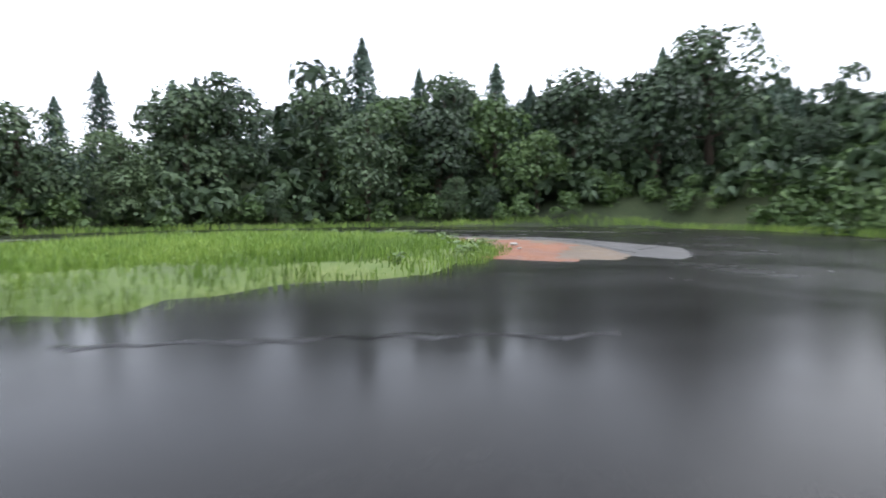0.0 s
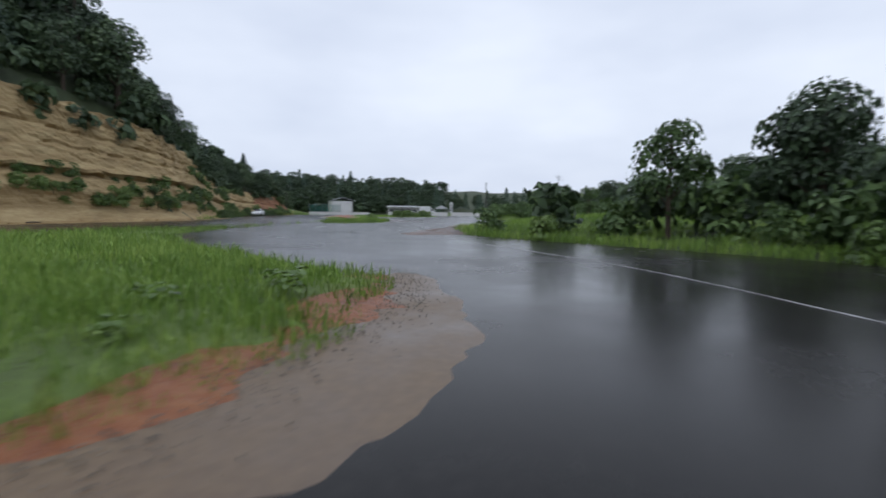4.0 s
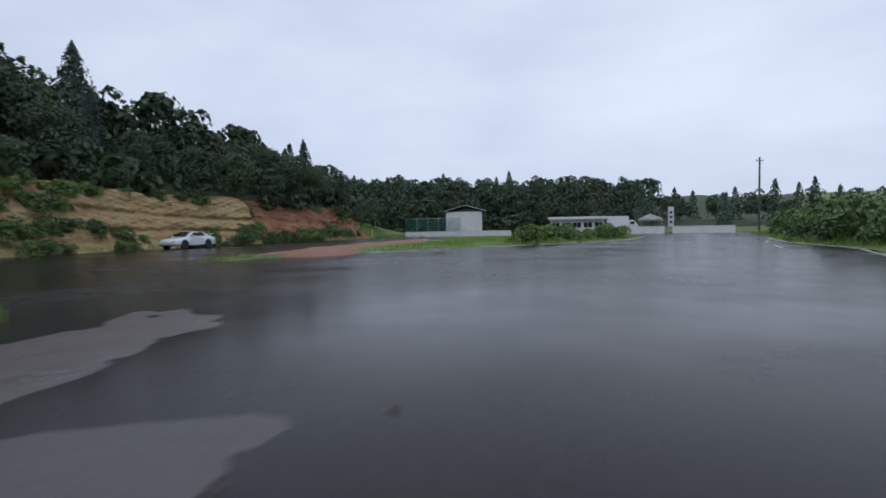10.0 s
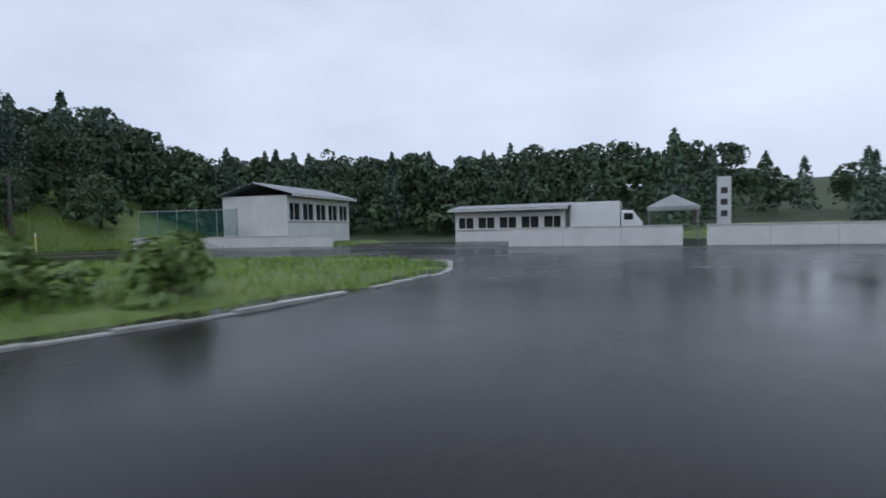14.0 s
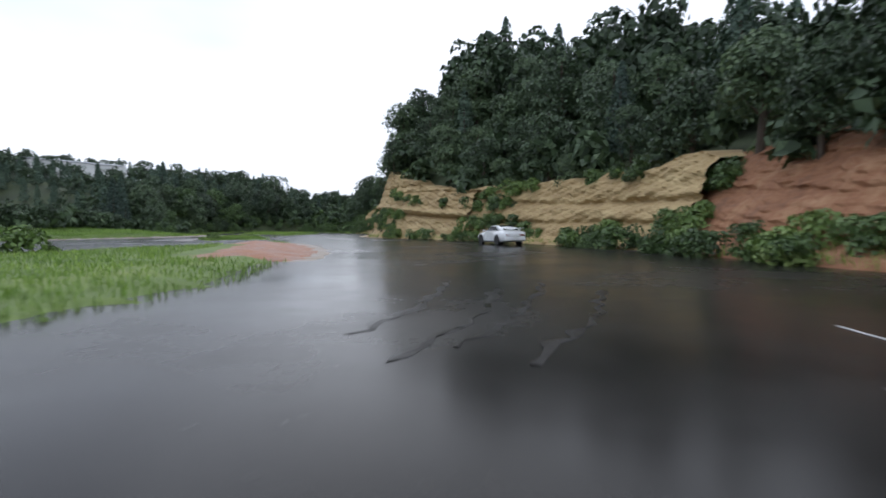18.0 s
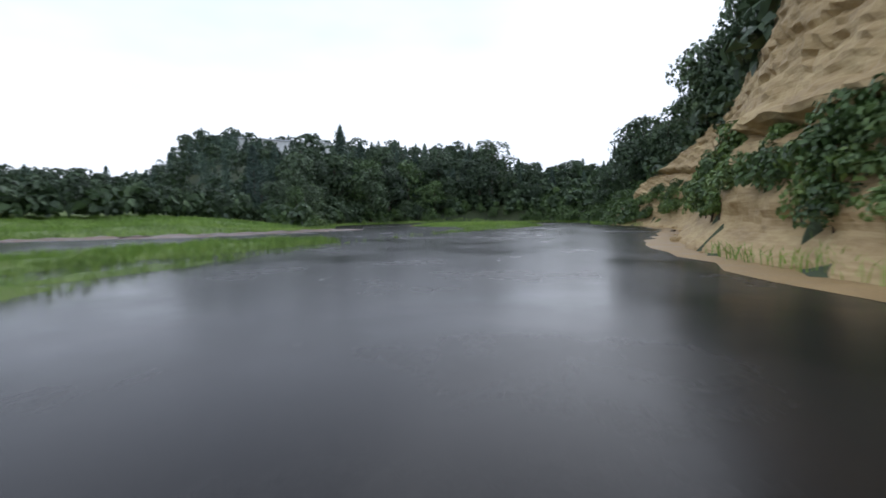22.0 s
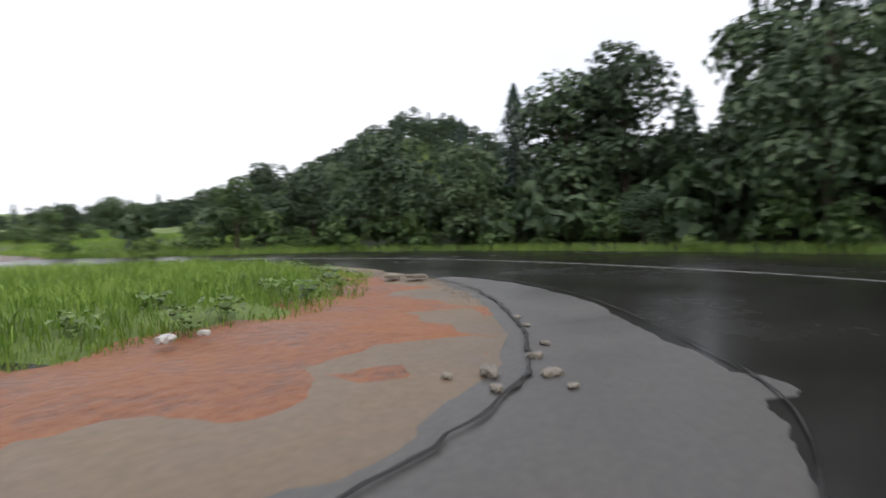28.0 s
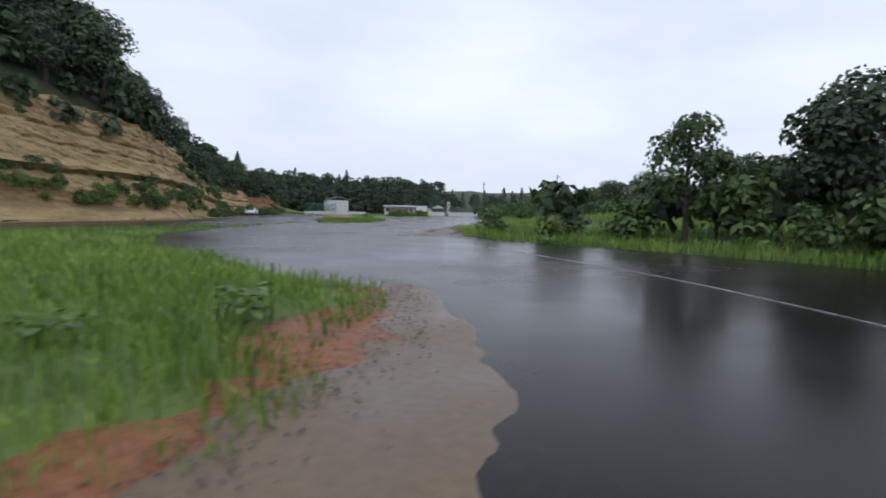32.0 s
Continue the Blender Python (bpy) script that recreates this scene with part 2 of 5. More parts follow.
rubble_stone = mat("broken_asphalt", [(0.3, (0.09, 0.08, 0.065)), (0.5, (0.2, 0.175, 0.14)), (0.7, (0.3, 0.26, 0.21))], scale=3.0, fine=24.0, rough=(0.5, 0.8), bump=0.7, dist=0.03, rand=0.2)


# ---- building blocks ----
def link(name, verts, faces, material, parent=None, label="", smooth=False):
    """One mesh object from lists or arrays."""
    me = bpy.data.meshes.new(name)
    verts = np.asarray(verts, dtype=np.float32)
    me.from_pydata(verts.tolist(), [], faces if isinstance(faces, list) else faces.tolist())
    me.materials.append(material)
    if smooth:
        me.polygons.foreach_set("use_smooth", np.ones(len(me.polygons), dtype=bool))
    ob = new(name, me)
    if parent is not None:
        ob.parent = parent
    if label:
        ob["label"] = label
    return ob


def part(name, bm, material, parent, label="", smooth=False):
    """Links a bmesh as one mesh object under a thing or a part."""
    me = bpy.data.meshes.new(name)
    bmesh.ops.recalc_face_normals(bm, faces=bm.faces)
    bm.to_mesh(me)
    bm.free()
    me.materials.append(material)
    if smooth:
        for p in me.polygons:
            p.use_smooth = True
    ob = new(name, me)
    if parent is not None:
        ob.parent = parent
    if label:
        ob["label"] = label
    return ob


def box(cx, cy, cz, sx, sy, sz, bevel=0.0, turn=0.0, bm=None):
    """A box by centre and size, with bevelled edges."""
    one = bmesh.new()
    bmesh.ops.create_cube(one, size=1.0)
    bmesh.ops.scale(one, vec=(sx, sy, sz), verts=one.verts)
    if bevel:
        bmesh.ops.bevel(one, geom=list(one.edges), offset=bevel, segments=2, affect="EDGES", profile=0.6)
    bmesh.ops.transform(one, matrix=pose(cx, cy, cz, 0, 0, turn), verts=one.verts)
    if bm is None:
        return one
    tmp = bpy.data.meshes.new("tmp")
    one.to_mesh(tmp)
    one.free()
    bm.from_mesh(tmp)
    bpy.data.meshes.remove(tmp)
    return bm


def rod(a, b, ra, rb=None, seg=8, bm=None):
    """A tapered rod between two points."""
    a, b = Vector(a), Vector(b)
    bm = bm or bmesh.new()
    m = Matrix.Translation((a + b) / 2) @ (b - a).to_track_quat("Z", "Y").to_matrix().to_4x4()
    bmesh.ops.create_cone(bm, cap_ends=True, segments=seg, radius1=ra, radius2=ra if rb is None else rb, depth=(b - a).length, matrix=m)
    return bm


def thing(name, x, y, z=0.0, turn=0.0, label="", category="", group=""):
    ob = new(name)
    ob.empty_display_size = 0.3
    ob.matrix_world = pose(x, y, z, 0, 0, turn)
    return tagged(ob, label, category, group)


# ---- the plan ----
OUTER = [(-49, 103), (-46, 97), (-44, 88), (-42.5, 78), (-40.5, 71), (-37.5, 64.5), (-33, 55.5), (-27.5, 46), (-23, 38.5), (-19.6, 30), (-18.6, 20), (-18.3, 11), (-16.8, 2), (-13, -6.5), (-7, -15),
         (-3.5, -24), (0, -34), (12.2, -41.8), (23.9, -39.5), (31, -28), (32.1, -16.3), (30, -6.7), (25.7, -0.1), (20.3, 4.8), (15, 9.5), (12.5, 16.4), (13.2, 26), (15.5, 34), (20, 44), (23, 53), (21.5, 60), (14, 63), (5.5, 63.6), (5.6, 69.6), (5.2, 76.8),
         (2.2, 85.6), (0.6, 96), (0.2, 106), (-2.2, 116), (-2.8, 128), (-4, 138), (-20, 135), (-33, 124), (-38.5, 116), (-47.5, 108.5)]
ISLAND_N = [(-16.2, 58), (-15.6, 66), (-13, 76), (-10.8, 84), (-9.6, 91), (-10.6, 100), (-12.8, 106.4), (-15.5, 109.2), (-18.6, 109), (-22.6, 106.4), (-26, 102.8), (-28.2, 97), (-28.4, 91), (-27.6, 85.9),
            (-26.0, 78.1), (-21.9, 67.9), (-18.6, 60.5)]
ISLAND_S = [(12.3, -4.7), (15.7, -7.2), (17.2, -10.7), (16.7, -13.9), (15.5, -16.6), (12.3, -19.5), (7.7, -19.9), (2.8, -17.3), (0.8, -13.8), (-1.0, -9.4), (-1.8, -2.2), (-2.3, 10.4), (-4.4, 27.1),
            (-8.5, 40.0), (-11.5, 46.8), (-9.0, 47.8), (-5.1, 29.4), (1.6, 4.7)]
ISLAND_M = [(-4.4, 31.1), (-0.9, 30.3), (0.1, 35.9), (-1.4, 42.0), (-4.4, 47.2), (-6.2, 49.0), (-7.4, 46.2)]


def smooth_ring(pts, n=6):
    """A closed line through the points, rounded (Catmull-Rom)."""
    p = np.array(pts, float)
    a, b, c, d = np.roll(p, 1, 0), p, np.roll(p, -1, 0), np.roll(p, -2, 0)
    out = []
    for i in range(len(p)):
        for k in range(n):
            t = k / n
            out.append(0.5 * (2 * b[i] + (c[i] - a[i]) * t + (2 * a[i] - 5 * b[i] + 4 * c[i] - d[i]) * t * t + (3 * b[i] - a[i] - 3 * c[i] + d[i]) * t ** 3))
    return np.array(out)


def edge_distance(x, y, ring):
    """Distance of points from a closed line, and whether they lie inside."""
    x, y = np.asarray(x, float), np.asarray(y, float)
    best = np.full(x.shape, 1e9)
    inside = np.zeros(x.shape, bool)
    for (ax, ay), (bx, by) in zip(ring, np.roll(ring, -1, 0)):
        ex, ey = bx - ax, by - ay
        t = np.clip(((x - ax) * ex + (y - ay) * ey) / (ex * ex + ey * ey + 1e-9), 0, 1)
        best = np.minimum(best, np.hypot(x - ax - t * ex, y - ay - t * ey))
        hit = ((ay > y) != (by > y)) & (x < ex * (y - ay) / (ey if abs(ey) > 1e-9 else 1e-9) + ax)
        inside ^= hit
    return best, inside


outer = smooth_ring(OUTER, 4)
RNG = np.random.default_rng(7)


def bumps(x, y, size, seed=0.0):
    """Smooth unevenness from a few crossed waves."""
    s = 0
    for k in range(5):
        a = seed + k * 2.4
        f = (1 + 0.55 * k) / size
        s = s + np.sin(f * (x * math.cos(a) + y * math.sin(a)) * 6.283 + a * 3.1) / (1 + 0.6 * k)
    return s / 2.4


CLIFF = np.array(OUTER[:15], float)
CLIFF_TOP = np.array([2.5, 4.4, 5.0, 4.8, 4.4, 4.6, 5.0, 6.0, 7.4, 9.2, 10.4, 10.4, 9.4, 6.8, 2.2])


def ramp(v, a, b):
    t = np.clip((v - a) / (b - a), 0, 1)
    return t * t * (3 - 2 * t)


def along_cliff(x, y):
    """The nearest place on the cliff's foot: its number along the line, and the distance."""
    best, num = np.full(np.shape(x), 1e9), np.zeros(np.shape(x))
    for i in range(len(CLIFF) - 1):
        (ax, ay), (bx, by) = CLIFF[i], CLIFF[i + 1]
        ex, ey = bx - ax, by - ay
        t = np.clip(((x - ax) * ex + (y - ay) * ey) / (ex * ex + ey * ey), 0, 1)
        d = np.hypot(x - ax - t * ex, y - ay - t * ey)
        num = np.where(d < best, i + t, num)
        best = np.minimum(best, d)
    return num, best


def height(x, y):
    """The lie of the land."""
    x, y = np.asarray(x, float), np.asarray(y, float)
    d, inside = edge_distance(x, y, outer)
    d = np.where(inside, 0.0, d)
    num, dc = along_cliff(x, y)
    top = np.interp(num, np.arange(len(CLIFF)), CLIFF_TOP)
    west = ramp(-x + 0.35 * (60 - y), 6, 16) * ramp(110 - y - 0.3 * x, 8, 26)
    cliff = ramp(d, 1.6, 4.2) * top + np.interp(num, (0, 3, 5, 6.5, 8.5, 12, 14), (0.22, 0.28, 0.46, 0.7, 0.82, 0.75, 0.4)) * np.clip(d - 4, 0, 16) + 0.05 * np.clip(d - 40, 0, 100)
    south = ramp(23 - y - 0.5 * x, -6, 12) * (1 - west)
    hill = (0.12 + 0.2 * ramp(x, 17, 37) * ramp(4 - y, 0, 14)) * np.clip(d - 2.0, 0, 40) + 0.18 * np.clip(d - 42, 0, 45) + 11 * np.exp(-((x - 2) / 26) ** 2 - ((y + 64) / 22) ** 2)
    north_west = ramp(-x, 14, 34) * ramp(y, 96, 112)
    far_wood = 0.2 * np.clip(d - 16, 0, 30) + 0.08 * np.clip(d - 46, 0, 90)
    east_hill = 23 * np.exp(-((x - 118) / 32) ** 2 - ((y - 86) / 34) ** 2)
    bank = east_hill + 0.55 * ramp(d, 0.3, 3.5) + 0.055 * np.clip(d - 4, 0, 40) + 0.10 * np.clip(d - 60, 0, 120)
    rest = np.clip(1 - west - south - north_west, 0, 1)
    h = west * cliff + south * hill + north_west * far_wood + rest * bank
    return np.where(inside, -0.06, h + np.clip(d, 0, 6) / 6 * 0.35 * bumps(x, y, 17, 1.0) - 0.05)


# ---- ground to the horizon ----
axis = np.concatenate([-np.geomspace(2600, 140, 14), np.arange(-132, 133, 2.2), np.geomspace(140, 2600, 14)])
gx, gy = np.meshgrid(axis, axis + 60, indexing="ij")
gz = height(gx.ravel(), gy.ravel())
n_ax = len(axis)
idx = np.arange(n_ax * n_ax).reshape(n_ax, n_ax)
quads = np.stack([idx[:-1, :-1].ravel(), idx[1:, :-1].ravel(), idx[1:, 1:].ravel(), idx[:-1, 1:].ravel()], 1)
ground = link("ground", np.stack([gx.ravel(), gy.ravel(), gz], 1), quads, forest_floor, smooth=True)
ground.data.materials.append(meadow)
mid_x, mid_y = gx.ravel()[quads].mean(1), gy.ravel()[quads].mean(1)
open_land = ((mid_x > -1) & (mid_y > 22 - 0.5 * mid_x)) | ((mid_y > 122 + 0.3 * mid_x) & (mid_x > -36) & (mid_y < 150)) | ((mid_x < -38) & (mid_y > 98) & (mid_y < 124))
ground.data.polygons.foreach_set("material_index", open_land.astype(np.int32))
tagged(ground, "damp earth, meadow and undergrowth rising into wooded hills", "ground", kind="structure")


def ground_z(x, y):
    """The height of the ground sheet itself at any place."""
    i = np.clip(np.searchsorted(axis, x) - 1, 0, n_ax - 2)
    j = np.clip(np.searchsorted(axis + 60, y) - 1, 0, n_ax - 2)
    u, v = (x - axis[i]) / (axis[i + 1] - axis[i]), (y - 60 - axis[j]) / (axis[j + 1] - axis[j])
    g = gz.reshape(n_ax, n_ax)
    return (g[i, j] * (1 - u) + g[i + 1, j] * u) * (1 - v) + (g[i, j + 1] * (1 - u) + g[i + 1, j + 1] * u) * v


def sheet(name, ring, z, material, step, kind="structure", crown=0.0, rough_z=0.0, rough_size=2.0, label="", category="", parent=None, skirt=0.12):
    """A sheet inside a closed line: a fan grid from the line inwards, its rim let down into the ground."""
    ring = np.asarray(ring, float)
    bm = bmesh.new()
    vs = [bm.verts.new((x, y, 0)) for x, y in ring]
    es = [bm.edges.new((vs[i], vs[(i + 1) % len(vs)])) for i in range(len(vs))]
    bmesh.ops.triangle_fill(bm, use_beauty=True, edges=es)
    for _ in range(9):
        long = [e for e in bm.edges if e.calc_length() > step]
        if not long:
            break
        bmesh.ops.subdivide_edges(bm, edges=long, cuts=1)
        bmesh.ops.triangulate(bm, faces=bm.faces)
        bmesh.ops.beautify_fill(bm, faces=bm.faces, edges=[e for e in bm.edges if not e.is_boundary])
    co = np.array([v.co for v in bm.verts])
    d, _ = edge_distance(co[:, 0], co[:, 1], ring)
    zz = z + crown * ramp(d, 0.0, 2.5) + rough_z * ramp(d, 0.05, 0.8) * bumps(co[:, 0], co[:, 1], rough_size, 0.7)
    zz = np.where(d < 1e-4, z - skirt * (crown > 0), zz)
    for v, h in zip(bm.verts, zz):
        v.co.z = h
    for f in bm.faces:
        f.smooth = True
    ob = part(name, bm, material, parent)
    return tagged(ob, label, category, kind=kind)


def wobble(ring, amount, size, seed=0.0):
    ring = np.asarray(ring, float)
    nx = np.roll(ring, -1, 0) - np.roll(ring, 1, 0)
    nx /= np.linalg.norm(nx, axis=1)[:, None] + 1e-9
    w = amount * bumps(ring[:, 0], ring[:, 1], size, seed)
    return ring + np.stack([nx[:, 1], -nx[:, 0]], 1) * w[:, None]


road = sheet("road", outer, 0.0, rain_asphalt, 5.0, label="wide wet dark asphalt track shining with rain", category="road")
isl_n = wobble(smooth_ring(ISLAND_N, 8), 0.35, 7, 1)
isl_s = wobble(smooth_ring(ISLAND_S, 8), 0.4, 6, 2)
isl_m = wobble(smooth_ring(ISLAND_M, 8), 0.3, 5, 3)

# ---- islands, bare earth, puddles ----
for ring, crown, words in ((isl_n, 0.16, "low grassy traffic island inside the track"), (isl_s, 0.2, "overgrown grassy island inside the hairpin"),
                           (isl_m, 0.14, "small grassy splitter island beside the straight")):
    sheet("verge", ring, 0.0, meadow, 1.6, crown=crown, rough_z=0.09, rough_size=3.5, label=words, category="verge")

DIRT_S = [(2.2, -18.6), (4.2, -21.2), (7.8, -23.2), (12.8, -22.2), (15.9, -18.0), (17.5, -13.5), (17.5, -9.2), (15.6, -6.4), (14.8, -8.4), (14.7, -13.5), (9.1, -19.0), (4.6, -17.2)]
dirt_s = wobble(wobble(smooth_ring(DIRT_S, 26), 0.25, 3, 4), 0.09, 0.7, 1)
sheet("bare_earth", dirt_s, 0.012, red_earth, 0.7, crown=0.07, rough_z=0.05, rough_size=2.2, skirt=0.03, label="wet red clay worn bare inside the hairpin", category="earth")
SAND = [(2.0, -20.4), (3.6, -22.2), (7.9, -23.7), (11.3, -23.4), (14.1, -21.2), (17.1, -17.1), (17.8, -14.8), (18.4, -13.4), (18.5, -10.9), (17.3, -7.6), (16.1, -5.6), (15.8, -6.9), (16.4, -9.2), (16.3, -13.2), (14.8, -17.2), (11.6, -20.4), (7.2, -20.7), (3.4, -18.9)]
sheet("shoulder", wobble(wobble(smooth_ring(SAND, 22), 0.14, 2, 5), 0.07, 0.6, 2), 0.022, sand_film, 0.8, crown=0.02, rough_z=0.008, skirt=0.03, label="sandy brown mud film beside the clay", category="pavement")
GREY = [(1.4, -22.0), (4.2, -25.1), (8.8, -25.7), (11.9, -25.3), (14.0, -23.6), (16.1, -21.5), (17.4, -19.3), (17.9, -17.4), (17.1, -16.7), (16.0, -18.0), (13.7, -20.9), (11.0, -22.8), (7.9, -23.1), (3.3, -21.2)]
grey_ring = wobble(wobble(smooth_ring(GREY, 22), 0.1, 2, 5), 0.05, 0.6, 3)
sheet("shoulder", grey_ring, 0.012, patch_asphalt, 0.8, crown=0.012, rough_z=0.005, skirt=0.02, label="worn pale grey asphalt strip with open cracks", category="pavement")


def strip(name, pts, width, z, material, label, category, rough=0.35, seed=0, n=10):
    """A narrow uneven band that follows a line over the ground."""
    p = np.asarray(pts, float)
    k = np.arange(len(p))
    s = np.linspace(0, len(p) - 1, (len(p) - 1) * n + 1)
    x, y = np.interp(s, k, p[:, 0]), np.interp(s, k, p[:, 1])
    for _ in range(n):
        x[1:-1], y[1:-1] = (x[:-2] + 2 * x[1:-1] + x[2:]) / 4, (y[:-2] + 2 * y[1:-1] + y[2:]) / 4
    tx, ty = np.gradient(x), np.gradient(y)
    ln = np.hypot(tx, ty)
    nx, ny = -ty / ln, tx / ln
    r = np.random.default_rng(seed + 90)
    off = r.uniform(-1, 1, len(s)) * width * rough
    wa, wb = width * (0.5 + rough * r.uniform(-1, 0.6, len(s))), width * (0.5 + rough * r.uniform(-1, 0.6, len(s)))
    va = np.stack([x + nx * (off + wa), y + ny * (off + wa), 0 * x + z - 0.004], 1)
    vm = np.stack([x + nx * off, y + ny * off, 0 * x + z + 0.004], 1)
    vb = np.stack([x + nx * (off - wb), y + ny * (off - wb), 0 * x + z - 0.004], 1)
    m = len(s)
    q = [(i, i + 1, m + i + 1, m + i) for i in range(m - 1)] + [(m + i, m + i + 1, 2 * m + i + 1, 2 * m + i) for i in range(m - 1)]
    return tagged(link(name, np.concatenate([va, vm, vb]), q, material), label, category, kind="structure")


strip("crack", [(3.1, -21.8), (8.0, -23.9), (9.7, -23.9), (11.4, -23.5), (12.8, -22.5), (14.2, -21.2), (15.8, -19.3), (16.9, -17.2)], 0.05, 0.045, crack_dark, "dark open crack between mud and asphalt", "crack", 0.5, 1)
strip("crack", [(1.2, -21.9), (4.2, -25.1), (8.8, -25.7), (11.9, -25.3), (14.0, -23.6), (16.1, -21.5), (17.4, -19.3), (17.9, -17.6)], 0.022, 0.03, crack_dark, "dark open crack along the asphalt strip", "crack", 0.5, 2)
strip("crack", [(4.0, -22.8), (4.5, -23.9), (5.0, -24.8), (5.7, -25.4)], 0.04, 0.032, crack_dark, "short dark crack across the asphalt strip", "crack", 0.6, 3, 6)
# pale water streak of a wheel track, drawn with the line paint
strip("pale_line", [(15.2, -32.4), (19.4, -28.7), (22.2, -23.6), (23.4, -17.5), (23.4, -10.8), (20.8, -3.7), (16.3, 3.0)], 0.06, 0.009, line_paint, "faint pale wet wheel-track streak curving over the track", "line", 0.4, 4)
DIRT_N = [(-27.3, 83.7), (-26.1, 77.0), (-22.2, 67.3), (-18.4, 61.3), (-14.9, 63.3), (-17.9, 70.1), (-20.1, 77.2), (-22.8, 84.4)]
sheet("bare_earth", wobble(wobble(smooth_ring(DIRT_N, 24), 0.25, 3, 6), 0.12, 0.8, 5), 0.05, red_earth, 0.7, crown=0.24, rough_z=0.05, skirt=0.1, label="strip of wet red clay along the island", category="earth")
dirt_n = smooth_ring(DIRT_N, 8)
PALE_N = [(-28.2, 83.7), (-27.0, 77.0), (-23.2, 66.8), (-19.3, 60.1), (-17.3, 61.2), (-18.3, 63.4), (-21.8, 68.5), (-25.3, 77.0), (-26.5, 83.7)]
sheet("shoulder", wobble(wobble(smooth_ring(PALE_N, 24), 0.2, 2.5, 9), 0.1, 0.8, 4), 0.016, sand_film, 0.8, crown=0.03, rough_z=0.01, skirt=0.04, label="pale sandy mud film beside the clay", category="pavement")
DIRT_E = [(11.2, 9.2), (14.5, 12.0), (14.8, 16.9), (14.6, 26.0), (17.4, 33.5), (20.8, 41.5), (20.0, 45.0), (16.6, 39.0), (12.6, 32.2), (9.8, 28.0), (10.1, 21.5), (10.2, 15.0)]
sheet("bare_earth", wobble(wobble(smooth_ring(DIRT_E, 24), 0.35, 3, 7), 0.12, 0.8, 5), 0.03, brown_mud, 0.7, crown=0.12, rough_z=0.09, skirt=0.06, label="churned brown mud beside the straight", category="earth")
for n, (dx, w) in enumerate(((0.6, 0.2), (2.2, 0.24))):
    strip("rut", [(11.0 + dx, 11.5), (10.9 + dx * 0.9, 16.5), (10.5 + dx * 0.9, 22.5), (10.0 + dx * 0.4, 28)], w, 0.15, dark_mud, "deep dark wheel rut pressed into the mud", "rut", 0.7, 40 + n, 22)
MARKS = [[(-33.0, 98.0), (-33.9, 95.6), (-34.3, 92.6)], [(-33.6, 97.4), (-34.7, 94.8), (-35.3, 91.6)], [(-34.2, 98.0), (-35.5, 95.6), (-36.3, 92.6)], [(-32.4, 96.8), (-33.1, 94.4), (-33.3, 91.2)],
         [(-4.8, 27.2), (-6.3, 24.2), (-8.9, 22.4), (-10.7, 23.2), (-10.7, 26.0)], [(-4.2, 25.8), (-6.4, 22.6), (-9.6, 20.6), (-12.0, 22.6)], [(-2.3, -9.6), (-3.0, -12.0), (-4.0, -14.6)]]
for n, line in enumerate(MARKS):
    strip("tyre_mark", line, 0.16, 0.007, rubber_film, "dark curving tyre mark left on the wet asphalt", "tyre mark", 0.6, 70 + n, 9)
MUD_M = [(-0.3, 35.0), (1.3, 37.7), (0.8, 42.4), (-1.0, 46.6), (-2.9, 50.2), (-5.2, 50.9), (-4.6, 48.9), (-2.8, 45.6), (-0.8, 40.6)]
sheet("bare_earth", wobble(smooth_ring(MUD_M, 8), 0.3, 2.5, 8), 0.02, dark_mud, 0.6, crown=0.06, rough_z=0.05, skirt=0.04, label="dark wet mud along the splitter island", category="earth")
PALE_M = [(1.4, 36.2), (2.7, 39.6), (2.5, 44.0), (0.7, 48.6), (-0.6, 48.4), (-1.3, 46.2), (0.3, 42.4), (0.8, 39.0)]
sheet("shoulder", wobble(smooth_ring(PALE_M, 16), 0.12, 2.0, 6), 0.008, patch_asphalt, 0.7, crown=0.01, rough_z=0.004, skirt=0.015, label="worn pale strip of old paving beside the mud", category="pavement")
for cx, cy, rx, ry, seed in ((12.0, 18.8, 0.4, 1.6, 9), (13.2, 30.4, 0.35, 1.1, 3)):
    ang = np.linspace(0, 6.283, 40, endpoint=False)
    rr = 1 + 0.22 * np.sin(3 * ang + seed) + 0.12 * np.sin(7 * ang + 2 * seed)
    ring = np.stack([cx + rx * rr * np.cos(ang), cy + ry * rr * np.sin(ang)], 1)
    sheet("puddle", ring, 0.135, water, 3.0, label="shallow rain puddle lying in a hollow", category="puddle")


